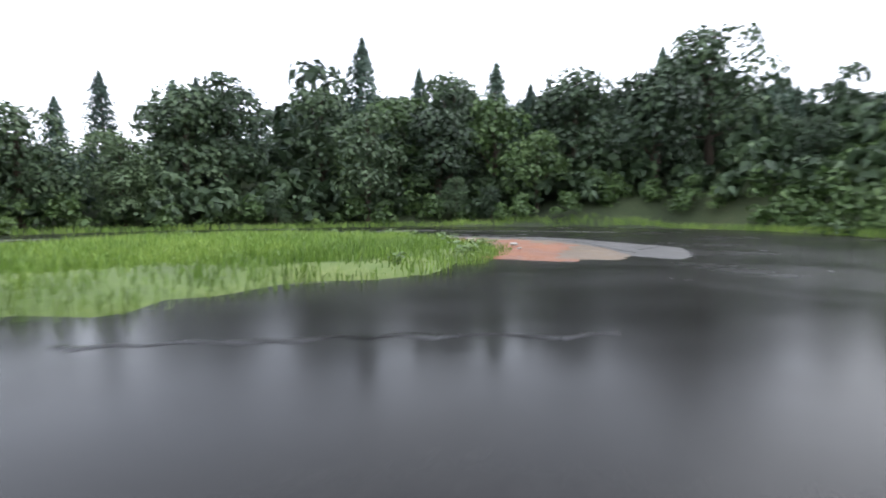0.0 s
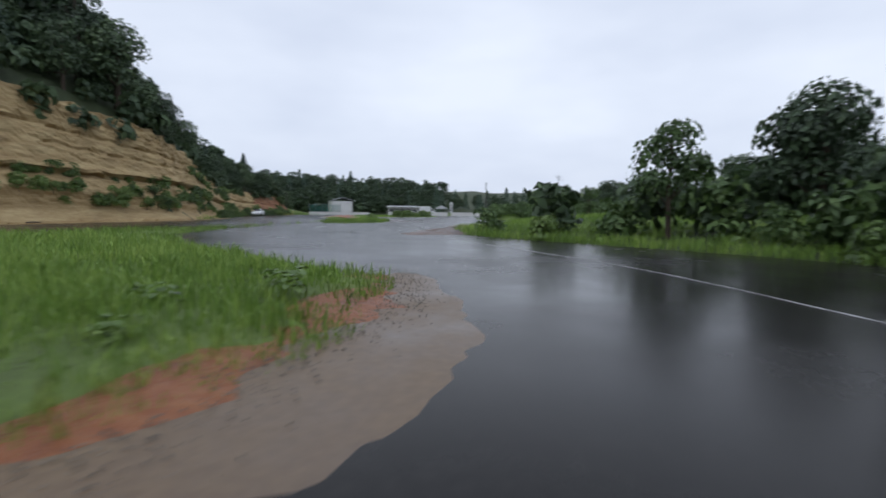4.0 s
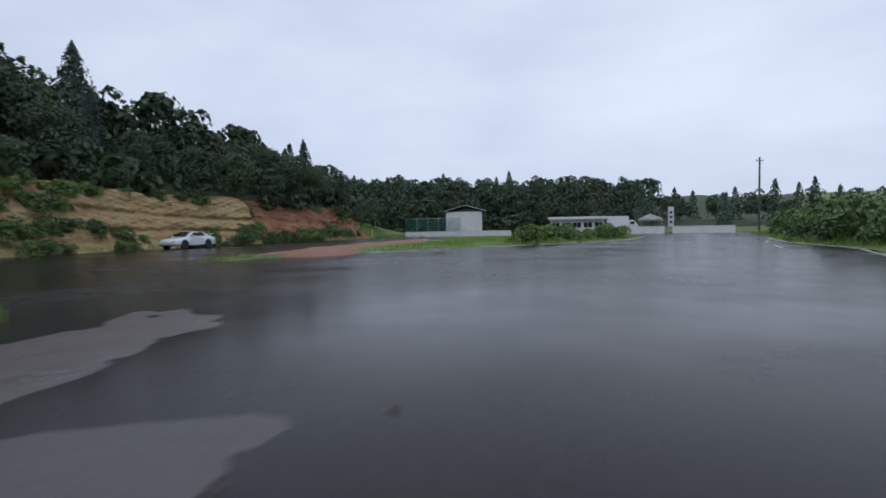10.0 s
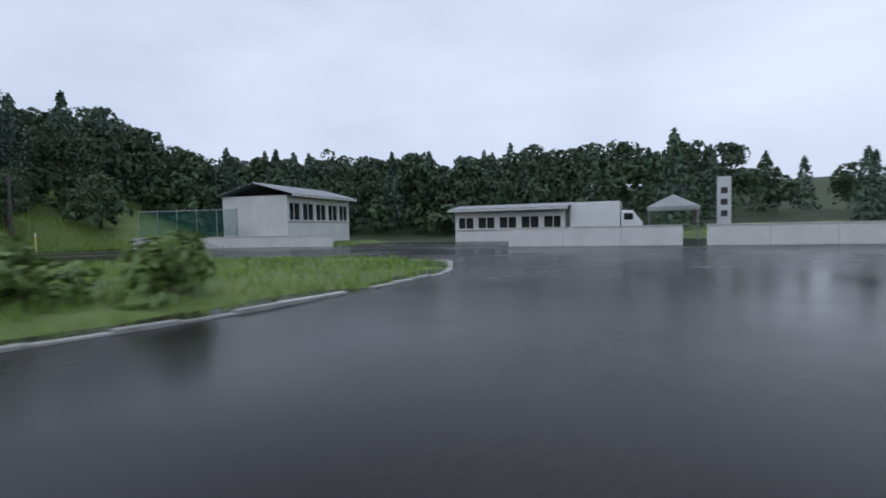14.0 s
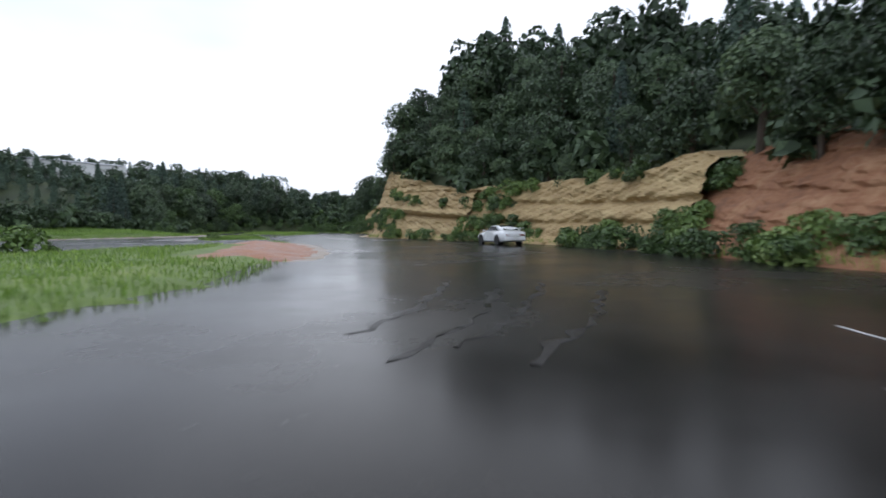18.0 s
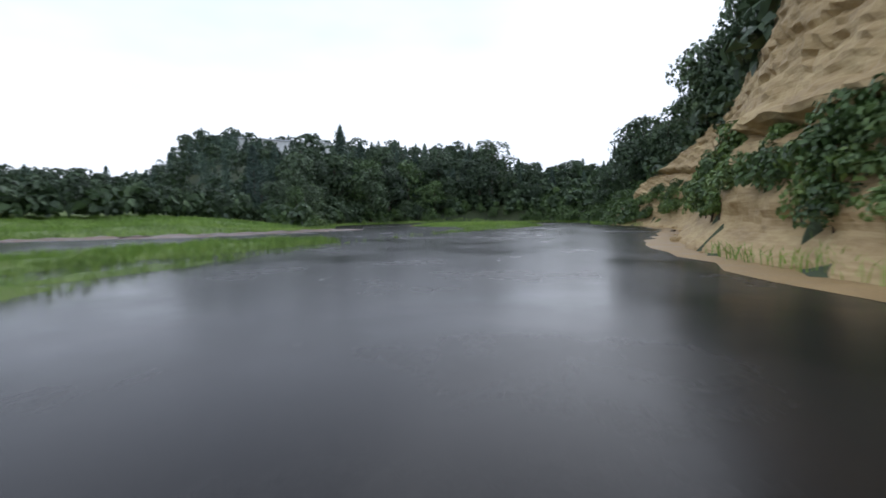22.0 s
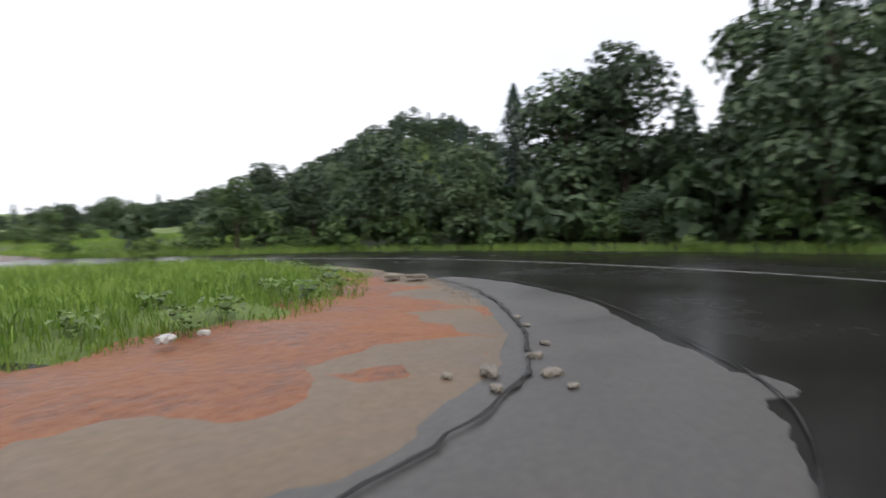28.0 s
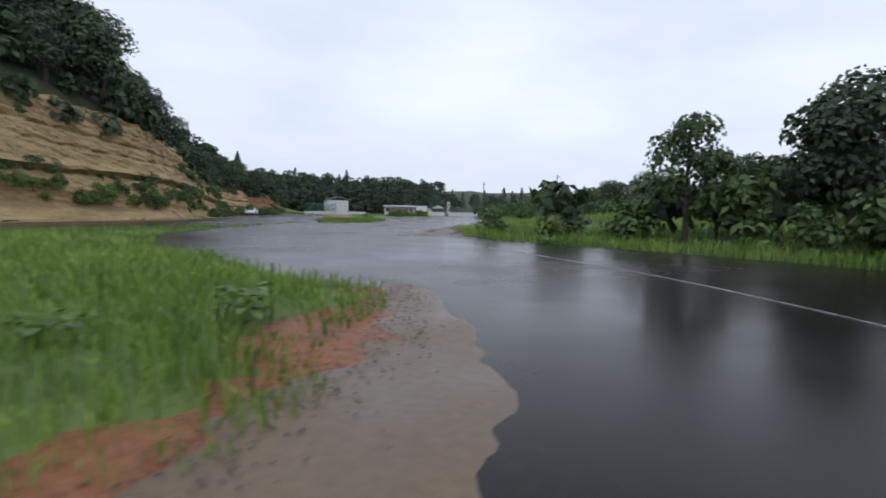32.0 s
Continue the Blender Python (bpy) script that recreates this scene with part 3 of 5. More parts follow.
# ---- cliffs ----
def cliff_face(name, i0, i1, material, lean, layers, label, seed):
    """A rock face along the foot line from point i0 to i1, with ledges, hollows and a ragged top."""
    nu, nv = int((i1 - i0) * 42), 44
    s = np.linspace(i0, i1, nu)
    k = np.arange(len(CLIFF))
    fx, fy = np.interp(s, k, CLIFF[:, 0]), np.interp(s, k, CLIFF[:, 1])
    for _ in range(30):
        fx[1:-1], fy[1:-1] = 0.25 * fx[:-2] + 0.5 * fx[1:-1] + 0.25 * fx[2:], 0.25 * fy[:-2] + 0.5 * fy[1:-1] + 0.25 * fy[2:]
    tx, ty = np.gradient(fx), np.gradient(fy)
    ln = np.hypot(tx, ty)
    ox, oy = ty / ln, -tx / ln           # away from the track
    top = np.interp(s, k, CLIFF_TOP) + 0.5 * bumps(fx, fy, 6, seed)
    run = np.cumsum(ln)
    v = np.linspace(0, 1, nv)
    S, V = np.meshgrid(run, v, indexing="ij")
    Z = V * top[:, None]
    out = lean * top[:, None] * (V ** 1.25)
    strata = np.zeros_like(Z)
    for z0, depth, thick in layers:
        zz = z0 + 0.25 * np.sin(S / 7.0 + z0) + 0.045 * (S - S.mean())
        strata += depth * np.exp(-((Z - zz) / thick) ** 2)
    rough = 0.22 * bumps(S, Z * 2.5, 3.2, seed) + 0.10 * bumps(S, Z * 4, 1.1, seed + 2) + 0.05 * bumps(S, Z * 3, 0.45, seed + 4)
    gully = 0.25 * np.abs(np.sin(S / 1.7 + 1.3 * np.sin(S / 3.1))) * ramp(0.42 - V, 0.0, 0.3)
    apron = -0.9 * ramp(0.14 - V, 0.0, 0.14)
    D = out + strata + rough * (0.4 + 0.6 * V) + gully + apron + 0.5
    X = fx[:, None] + ox[:, None] * D
    Y = fy[:, None] + oy[:, None] * D
    Zw = Z - 0.1
    # the top turns back over the bank
    X2, Y2 = fx[:, None] + ox[:, None] * (D[:, -1:] + 1.8), fy[:, None] + oy[:, None] * (D[:, -1:] + 1.8)
    X, Y, Zw = np.concatenate([X, X2], 1), np.concatenate([Y, Y2], 1), np.concatenate([Zw, Zw[:, -1:] + 0.1], 1)
    ids = np.arange(nu * (nv + 1)).reshape(nu, nv + 1)
    q = np.stack([ids[:-1, :-1].ravel(), ids[1:, :-1].ravel(), ids[1:, 1:].ravel(), ids[:-1, 1:].ravel()], 1)
    ob = link(name, np.stack([X.ravel(), Y.ravel(), Zw.ravel()], 1), q, material, smooth=False)
    tagged(ob, label, "cliff", kind="structure")
    return X, Y, Zw


faces_s = cliff_face("cliff_1", 6.0, 13.5, sandstone, 0.30, [(3.9, 0.55, 0.16), (4.4, -0.35, 0.25), (6.2, 0.22, 0.12), (7.3, 0.3, 0.14), (2.2, -0.3, 0.5)],
                     "tan layered sandstone cliff with dark ledges", 0.4)
faces_y = cliff_face("cliff_2", 2.9, 6.15, sandstone, 0.45, [(1.6, 0.3, 0.2), (3.1, 0.35, 0.2)], "low yellow sandstone bluff", 1.9)
faces_r = cliff_face("cliff_3", 0.5, 3.1, red_slope, 0.8, [(2.4, 0.2, 0.3)], "red brown earth slope with loose clods", 3.3)
faces_e = cliff_face("cliff_4", 13.4, 14.0, red_slope, 0.9, [], "low red earth bank under the trees", 5.1)

FOOT = [(-27.0, 46.4), (-22.3, 38.6), (-18.9, 30), (-17.9, 20), (-17.5, 11), (-16.0, 2), (-13.4, -5.0)]
strip("sand_apron", FOOT, 1.7, 0.009, washed_sand, "wet yellow sand washed out from the cliff foot", "sand", 0.16, 60, 5)
# ---- leaves, trees and bushes ----
def leaf_cards(centres, normals, size, rng, aspect=0.6):
    """Bent leaf sprays (two triangles each) at the given places, facing roughly outwards."""
    n = len(centres)
    a = rng.normal(size=(n, 3))
    u = np.cross(normals, a)
    u /= np.linalg.norm(u, axis=1)[:, None] + 1e-9
    w = normals * 0.55 + rng.normal(size=(n, 3)) * 0.6
    w = np.cross(u, w)
    w /= np.linalg.norm(w, axis=1)[:, None] + 1e-9
    s = (size * rng.uniform(0.6, 1.35, n))[:, None]
    v = np.stack([centres - u * s * 0.5, centres - w * s * aspect * 0.5, centres + u * s * 0.5, centres + w * s * aspect * 0.5], 1)
    v[:, 0, 2] -= s[:, 0] * 0.12
    v[:, 2, 2] -= s[:, 0] * 0.12
    return v.reshape(-1, 3), np.arange(n * 4).reshape(n, 4)


def broad_crown(rng, r, h, base, n, size, lobes=9):
    """A crown of several lobes of leaves, uneven and open between them."""
    c = []
    for k in range(lobes):
        a, z = rng.uniform(0, 6.283), rng.uniform(0.0, 1.0)
        rad = r * (0.75 - 0.45 * z) * rng.uniform(0.35, 1.0)
        c.append((rad * math.cos(a), rad * math.sin(a), base + h * (0.15 + 0.72 * z), r * rng.uniform(0.34, 0.55)))
    c = np.array(c)
    pick = rng.integers(0, lobes, n)
    d = rng.normal(size=(n, 3))
    d /= np.linalg.norm(d, axis=1)[:, None]
    d[:, 2] = np.where(d[:, 2] < -0.35, -d[:, 2], d[:, 2])
    rad = c[pick, 3] * rng.uniform(0.62, 1.08, n) ** 0.6
    p = c[pick, :3] + d * rad[:, None] * (1, 1, 0.85)
    return leaf_cards(p, d, size, rng), c


def cone_crown(rng, r, h, base, n, size):
    """A conifer's crown: drooping tiers, ragged towards the tip."""
    t = rng.uniform(0, 1, n) ** 1.25
    tier = np.floor(t * 9 + rng.uniform(-0.6, 0.6, n)) / 9
    a = rng.uniform(0, 6.283, n)
    reach = r * np.clip(1 - t, 0, 1) ** 0.62 * (0.4 + 0.6 * rng.uniform(0, 1, n)) * (0.78 + 0.22 * np.sin(3 * a + 7 * tier))
    z = base + h * (0.85 * t + 0.15 * tier) - 0.2 * reach + rng.normal(size=n) * 0.12
    p = np.stack([reach * np.cos(a), reach * np.sin(a), z], 1)
    nrm = np.stack([np.cos(a), np.sin(a), 0.5 + 0 * a], 1)
    return leaf_cards(p, nrm, size, rng, 0.45)


def trunk_mesh(rng, height_, r, limbs):
    bm = bmesh.new()
    bend = rng.uniform(-0.25, 0.25, 2)
    mid = Vector((bend[0], bend[1], height_ * 0.5))
    rod((0, 0, -0.5), mid, r, r * 0.7, 7, bm)
    rod(mid, (0, 0, height_), r * 0.7, r * 0.25, 6, bm)
    for c in limbs:
        z = max(0.25 * height_, c[2] * 0.62)
        rod((bend[0] * z / height_, bend[1] * z / height_, z), (c[0], c[1], c[2]), r * 0.32, r * 0.08, 5, bm)
    return bm


def make_tree(kind, seed, n, size):
    """A tree thing at the origin with a trunk and a crown; copied afterwards."""
    rng = np.random.default_rng(seed)
    if kind == "broad":
        h = 7.2 + rng.uniform(-0.8, 1.2)
        (v, f), c = broad_crown(rng, 2.8, 6.9, h - 7.6, n, size, 17)
        ob, m, words = thing("tree", 0, 0), leaf_dark, "dark leafy broadleaf tree on the wooded slope"
        tr = trunk_mesh(rng, h * 0.8, 0.2, c[:7])
    elif kind == "light":
        h = 5.6
        (v, f), c = broad_crown(rng, 2.2, 5.0, 0.2, n, size, 14)
        ob, m, words = thing("tree", 0, 0), leaf_mid, "green leafy young tree with vines"
        tr = trunk_mesh(rng, h * 0.8, 0.14, c[:6])
    elif kind == "conifer":
        h = 9.5 + rng.uniform(-0.6, 1.2)
        v, f = cone_crown(rng, 2.7, h - 1.2, 1.0, n, size)
        ob, m, words = thing("conifer", 0, 0), needle, "tall dark conifer with a ragged pointed crown"
        tr = trunk_mesh(rng, h, 0.19, [])
    else:
        (v, f), c = broad_crown(rng, 1.25, 1.45, -0.25, n, size, 9)
        ob, m, words = thing("bush", 0, 0), leaf_light if kind == "bush_light" else leaf_mid, "leafy green bush at the edge of the track"
        tr = trunk_mesh(rng, 0.8, 0.05, c[:5])
    tagged(ob, words, "conifer" if kind == "conifer" else "bush" if "bush" in kind else "tree")
    part("trunk" if "bush" not in kind else "stem", tr, bark, ob)
    link("crown", v, f, m, ob)
    return ob, (v, f)


MODELS = {"broad": [make_tree("broad", s, 3600, 0.27) for s in (1, 2, 3)], "light": [make_tree("light", s, 2300, 0.25) for s in (4, 5)],
          "conifer": [make_tree("conifer", s, 2800, 0.34) for s in (6, 7)], "bush": [make_tree("bush", s, 800, 0.22) for s in (8, 9)],
          "bush_light": [make_tree("bush_light", s, 800, 0.22) for s in (10, 11)]}
FAR = {"broad": [broad_crown(np.random.default_rng(s), 2.9, 5.6, 1.2, 480, 0.66, 12)[0] for s in (21, 22, 23)],
       "conifer": [cone_crown(np.random.default_rng(s), 2.7, 8.2, 0.8, 480, 0.72) for s in (24, 25)],
       "shrub": [broad_crown(np.random.default_rng(s), 1.3, 1.5, 0.05, 420, 0.26, 8)[0] for s in (28, 29)],
       "bush": [broad_crown(np.random.default_rng(s), 1.4, 1.6, 0.1, 130, 0.6, 6)[0] for s in (26, 27)]}
placed = {k: 0 for k in MODELS}
far_rows = {k: [] for k in FAR}


def plant(kind, x, y, scale, group="", sink=0.1):
    """A tree or bush of its own, standing on the land."""
    src = MODELS[kind][placed[kind] % len(MODELS[kind])][0]
    z = float(height([x], [y])[0])
    m = pose(x, y, max(z, -0.05) - sink, 0, 0, (placed[kind] * 137.5) % 360)
    if placed[kind] < len(MODELS[kind]):
        ob = src
        ob.matrix_world = m
    else:
        ob = copy_thing(src, m)
    ob.scale = (scale * (0.92 + 0.16 * ((placed[kind] * 7) % 5) / 4), scale * (0.92 + 0.16 * ((placed[kind] * 3) % 5) / 4), scale)
    placed[kind] += 1
    if group:
        ob["group"] = group
    return ob


def scatter(n, x0, x1, y0, y1, test, rng, gap):
    """Places in a box that pass the test, no two nearer than gap."""
    got = []
    xs, ys = rng.uniform(x0, x1, n), rng.uniform(y0, y1, n)
    ok = test(xs, ys)
    cells = {}
    for x, y, o in zip(xs, ys, ok):
        if not o:
            continue
        c = (int(x // gap), int(y // gap))
        if any((x - a) ** 2 + (y - b) ** 2 < gap * gap for i in (-1, 0, 1) for j in (-1, 0, 1) for a, b in cells.get((c[0] + i, c[1] + j), ())):
            continue
        cells.setdefault(c, []).append((x, y))
        got.append((x, y))
    return got


rng = np.random.default_rng(31)


def zone(xs, ys):
    """Which wood a place belongs to: 0 none, 1 west ridge, 2 south hill, 3 north-west wood, 4 far east and north."""
    d, inside = edge_distance(xs, ys, outer)
    west = (-xs + 0.35 * (60 - ys) > 9) & (ys < 108) & (ys > -40)
    south = (ys < 20 - 0.5 * xs) & ~west
    nw = (xs < -26) & (ys >= 100)
    z = np.where(west & (d > 3.2), 1, 0)
    z = np.where(south & (d > 3.0), 2, z)
    z = np.where(nw & (d > 17), 3, z)
    z = np.where((z == 0) & ~west & ~inside & (xs > 31) & (xs < 60) & (ys < 30 + 0.5 * (xs - 31)) & (d > 2), 5, z)
    z = np.where((z == 0) & ~west & ~south & ~nw & (d > 55), 4, z)
    return np.where(inside | (np.hypot(xs - 86, ys + 58) < 16), 0, z), d


spots = scatter(9000, -130, 130, -100, 185, lambda a, b: zone(a, b)[0] > 0, rng, 3.1)
sx, sy = np.array(spots).T
sz, sd = zone(sx, sy)
order = np.argsort(sd)
near_count = {"broad": 0, "conifer": 0}
for i in order:
    x, y, zz, d = sx[i], sy[i], sz[i], sd[i]
    conifer = rng.uniform() < {1: 0.05, 2: 0.6 if d > 7 else 0.3, 3: 0.1, 4: 0.2, 5: 0.0}[int(zz)] and (zz != 2 or d > 9)
    kind = "conifer" if conifer else "broad"
    sc = rng.uniform(0.75, 1.2) * (((1.5 if x > 22 else 1.0) if d < 5 else 1.65) * (1.12 if x > 23 else 0.85) * (float(np.interp(y, (-13, 1), (0.96, 0.66))) if x > 23 else 0.56) * (1.0 if x > 22 else 0.9) if zz == 2 and d < 16 else ((0.95 if y < -6 else 0.55) if x > 26 else 0.7) if zz == 2 else 0.6 if zz == 5 else 1.0) * ((0.76 if zz == 2 else 0.9) if conifer else 1.0) * ((1.75 if y < -14 and x < 8 else 1.5 if y < 6 else 1.3 if y < 46 else 0.85) if zz == 1 and d < 9 else (1.7 if y < 4 else 1.35 if y < 54 else 1.15) if zz == 1 and d < 18 else 1.15 if zz == 1 else 1.0)
    if d < 14 and near_count[kind] < (220 if kind == "broad" else 90) and zz != 4:
        near_count[kind] += 1
        plant("light" if kind == "broad" and zz == 2 and d < 8 and rng.uniform() < 0.6 else kind, x, y, sc, "trees of the wood")
    elif d < 75 or x > 60 or rng.uniform() < 0.45:
        far_rows[kind].append((x, y, sc * 1.05))


# low scrub under the trees of the slopes
for x, y in scatter(14000, -130, 75, -80, 150, lambda a, b: (zone(a, b)[0] > 0) & (zone(a, b)[0] != 4) & (zone(a, b)[1] < np.where(zone(a, b)[0] == 3, 80, 26)), rng, 1.8):
    far_rows["bush"].append((x, y, rng.uniform(1.0, 2.0)))

# undergrowth along the foot of the woods and on the ledges
foot = scatter(5000, -60, 72, -62, 106, lambda a, b: (zone(a, b)[1] > 0.7) & (zone(a, b)[1] < 5.5) & ~edge_distance(a, b, outer)[1]
               & (((-a + 0.35 * (60 - b) > 9) & (b < 100)) | (b < 21 - 0.5 * a)), rng, 1.75)
for n, (x, y) in enumerate(foot):
    num, dc = along_cliff(np.array([x]), np.array([y]))
    face = dc[0] < 6 and 2.0 < num[0] < 12.5
    d = float(edge_distance(np.array([x]), np.array([y]), outer)[0][0])
    if face:
        continue
    if d > 1.0 or x < -20 or y < -42:
        far_rows["shrub"].append((x, y, rng.uniform(0.8, 1.5)))
        continue
    plant("bush_light" if rng.uniform() < 0.55 else "bush", x, y, rng.uniform(0.6, 1.1), "undergrowth of the wood")
for faces, lo, hi, count, jj in ((faces_s, 0.2, 0.9, 38, 17), (faces_s, 0.22, 0.9, 36, 12), (faces_s, 0.22, 0.6, 20, 8), (faces_s, 0.0, 0.3, 12, 30), (faces_r, 0.1, 1.0, 16, 8), (faces_y, 0.0, 1.0, 12, 8), (faces_s, 0.0, 1.0, 16, 44), (faces_y, 0.0, 1.0, 10, 43), (faces_y, 0.7, 1.0, 12, 14), (faces_y, 0.68, 1.0, 12, 28), (faces_y, 0.7, 1.0, 8, 38), (faces_r, 0.0, 1.0, 12, 43), (faces_r, 0.9, 1.0, 8, 14), (faces_r, 0.9, 1.0, 8, 30), (faces_s, 0.84, 1.0, 14, 10), (faces_s, 0.84, 1.0, 14, 22)):
    fx_, fy_, fz_ = faces
    for i in rng.integers(int(lo * len(fx_)), max(int(hi * len(fx_)), 1), count):
        b = plant("bush_light" if rng.uniform() < 0.6 else "bush", fx_[i, jj], fy_[i, jj], rng.uniform(0.45, 0.95), "shrubs on the cliff")
        b.location.z = fz_[i, jj] - 0.4
for c in rng.uniform(2.0, 7.6, 38):
    k_ = np.arange(len(CLIFF))
    x, y = np.interp(c, k_, CLIFF[:, 0]), np.interp(c, k_, CLIFF[:, 1])
    off = rng.uniform(-0.9, 0.1)
    b = plant("bush_light" if rng.uniform() < 0.5 else "bush", x - 0.8 * off, y - 0.45 * off, rng.uniform(0.45, 0.95), "shrubs at the cliff foot")
    b.location.z = -0.08
# vines and shrubs closing the slope between the cliff and the south wood
for x, y in scatter(3000, -30, 14, -52, -6, lambda a, b: (along_cliff(a, b)[0] > 13.2) & (zone(a, b)[1] > 0.8) & (zone(a, b)[1] < 13) & ~edge_distance(a, b, outer)[1], rng, 1.3):
    far_rows["shrub"].append((x, y, rng.uniform(0.9, 1.7)))
# shrubs and trees of the meadow bank
for x, y, k, sc in ((29.4, 57.5, "broad", 1.15), (24.7, 60.2, "broad", 0.9), (22.0, 55.4, "light", 0.9), (33.4, 61.2, "broad", 0.95), (16.0, 85.9, "broad", 1.05), (18.8, 88.7, "light", 1.1), (13.8, 83.0, "light", 0.9),
                    (25.6, 79.9, "broad", 0.85), (28.8, 83.3, "broad", 0.95), (35.1, 38.6, "broad", 1.1), (40.4, 33.8, "broad", 1.4), (44.0, 39.5, "broad", 1.5), (49.5, 32.1, "broad", 1.6), (41.8, 46.9, "light", 1.1), (50.1, 51.7, "broad", 1.1),
                    (5.2, 87.9, "bush", 1.7), (6.9, 90.1, "bush", 1.6), (5.1, 91.7, "bush_light", 1.2), (11.4, 103.1, "light", 0.8), (15.7, 109.6, "light", 0.9), (12.4, 113.3, "bush", 1.6), (19.7, 116.1, "broad", 0.8)):
    plant(k, x, y, sc, "trees of the meadow bank")
for x, y in scatter(1500, 0, 24, 40, 128, lambda a, b: (edge_distance(a, b, outer)[0] > np.where(b > 64, 0.9, 1.8)) & ~edge_distance(a, b, outer)[1] & (a > 0)
                    & (edge_distance(a, b, outer)[0] < 3.5 + 8 * ((b > 56) & (b < 96))), rng, 1.9):
    if edge_distance(np.array([x]), np.array([y]), outer)[0][0] > 2.4:
        far_rows["shrub"].append((x, y, rng.uniform(0.8, 1.5)))
        continue
    plant("bush_light" if rng.uniform() < 0.15 else "bush", x, y, rng.uniform(0.8, 1.5) * (1.0 if y > 54 else 0.6), "bushes along the straight")
for x, y in ((-11.4, 90.7), (-11.2, 93.1), (-11.6, 95.5), (-12.4, 94.8), (-12.0, 92.3), (-13.4, 79.8), (-12.7, 82.2), (-12.4, 85.7), (-12.0, 88.3), (-12.9, 87.2), (-13.1, 98.1), (-12.3, 100.0), (-14.4, 88.0), (-15.2, 91.6), (-14.6, 95.8), (-15.0, 84.4), (-16.6, 89.6), (-5.0, 45.8), (-5.8, 47.4)):
    plant("bush_light", x, y, rng.uniform(0.8, 1.25) * (1.0 if y > 60 else 0.7), "bushes on the island")
# trees behind the paddock
for x, y in scatter(300, -70, 32, 142, 176, lambda a, b: b > 144 + 0.12 * a, rng, 4.4):
    far_rows["conifer" if rng.uniform() < 0.35 else "broad"].append((x, y, rng.uniform(0.6, 1.0)))

def woods(name, kind, material, label):
    """Distant woodland, one mesh of leaf sprays."""
    rows = far_rows[kind]
    vs, fs, at = [], [], 0
    zs = height([r[0] for r in rows], [r[1] for r in rows])
    for n, ((x, y, s), z) in enumerate(zip(rows, zs)):
        v, f = FAR[kind][n % len(FAR[kind])]
        a = n * 2.4
        c, sn = math.cos(a) * s, math.sin(a) * s
        vs.append(np.stack([x + c * v[:, 0] - sn * v[:, 1], y + sn * v[:, 0] + c * v[:, 1], z - 0.2 + s * v[:, 2]], 1))
        fs.append(f + at)
        at += len(v)
    ob = link(name, np.concatenate(vs), np.concatenate(fs), material)
    return tagged(ob, label, "woods", kind="stuff")


woods("far_broadleaf_woods", "broad", leaf_dark, "distant dark broadleaf wood covering the hills")
woods("far_conifer_woods", "conifer", needle, "distant dark conifers standing out of the wood")
woods("slope_undergrowth", "bush", leaf_dark, "dark green scrub under the trees of the slopes")
woods("forest_edge_shrubs", "shrub", leaf_mid, "leafy vine-covered shrubs along the foot of the woods")


# ---- grass ----
def blades(name, pts, z, h, width, rng, label, material=None):
    """Standing grass: bent blades of two faces at the given places, one mesh."""
    n = len(pts)
    a = rng.uniform(0, 6.283, n)
    lean = rng.uniform(0.1, 0.65, n) * h
    b = rng.uniform(0, 6.283, n)
    ux, uy = np.cos(a) * width / 2, np.sin(a) * width / 2
    x, y = pts[:, 0], pts[:, 1]
    lx, ly = np.cos(b) * lean, np.sin(b) * lean
    v = np.stack([np.stack([x - ux, y - uy, z - 0.06], 1), np.stack([x + ux, y + uy, z - 0.06], 1),
                  np.stack([x + lx * 0.35 + ux * 0.8, y + ly * 0.35 + uy * 0.8, z + h * 0.6], 1), np.stack([x + lx * 0.35 - ux * 0.8, y + ly * 0.35 - uy * 0.8, z + h * 0.6], 1),
                  np.stack([x + lx, y + ly, z + h * (1 - 0.25 * lean / np.maximum(h, 1e-3))], 1)], 1).reshape(-1, 3)
    k = np.arange(n) * 5
    q = np.stack([k, k + 1, k + 2, k + 3], 1).tolist() + np.stack([k + 3, k + 2, k + 4], 1).tolist()
    return tagged(link(name, v, q, material or blade), label, "grass", kind="stuff")


def grass_in(ring, density, x0=-1e9, x1=1e9, y0=-1e9, y1=1e9, clump=2.2, keep=0.35, seed=0):
    """Places for grass inside a ring, in clumps; also the distance from the rim."""
    r = np.random.default_rng(400 + seed)
    ring = np.asarray(ring)
    x0, x1 = max(x0, ring[:, 0].min()), min(x1, ring[:, 0].max())
    y0, y1 = max(y0, ring[:, 1].min()), min(y1, ring[:, 1].max())
    n = int((x1 - x0) * (y1 - y0) * density)
    p = np.stack([r.uniform(x0, x1, n), r.uniform(y0, y1, n)], 1)
    d, inside = edge_distance(p[:, 0], p[:, 1], ring)
    tuft = 0.5 + 0.5 * bumps(p[:, 0], p[:, 1], clump, seed)
    ok = inside & (r.uniform(0, 1, n) < keep + (1 - keep) * tuft)
    return p[ok], d[ok], tuft[ok], r


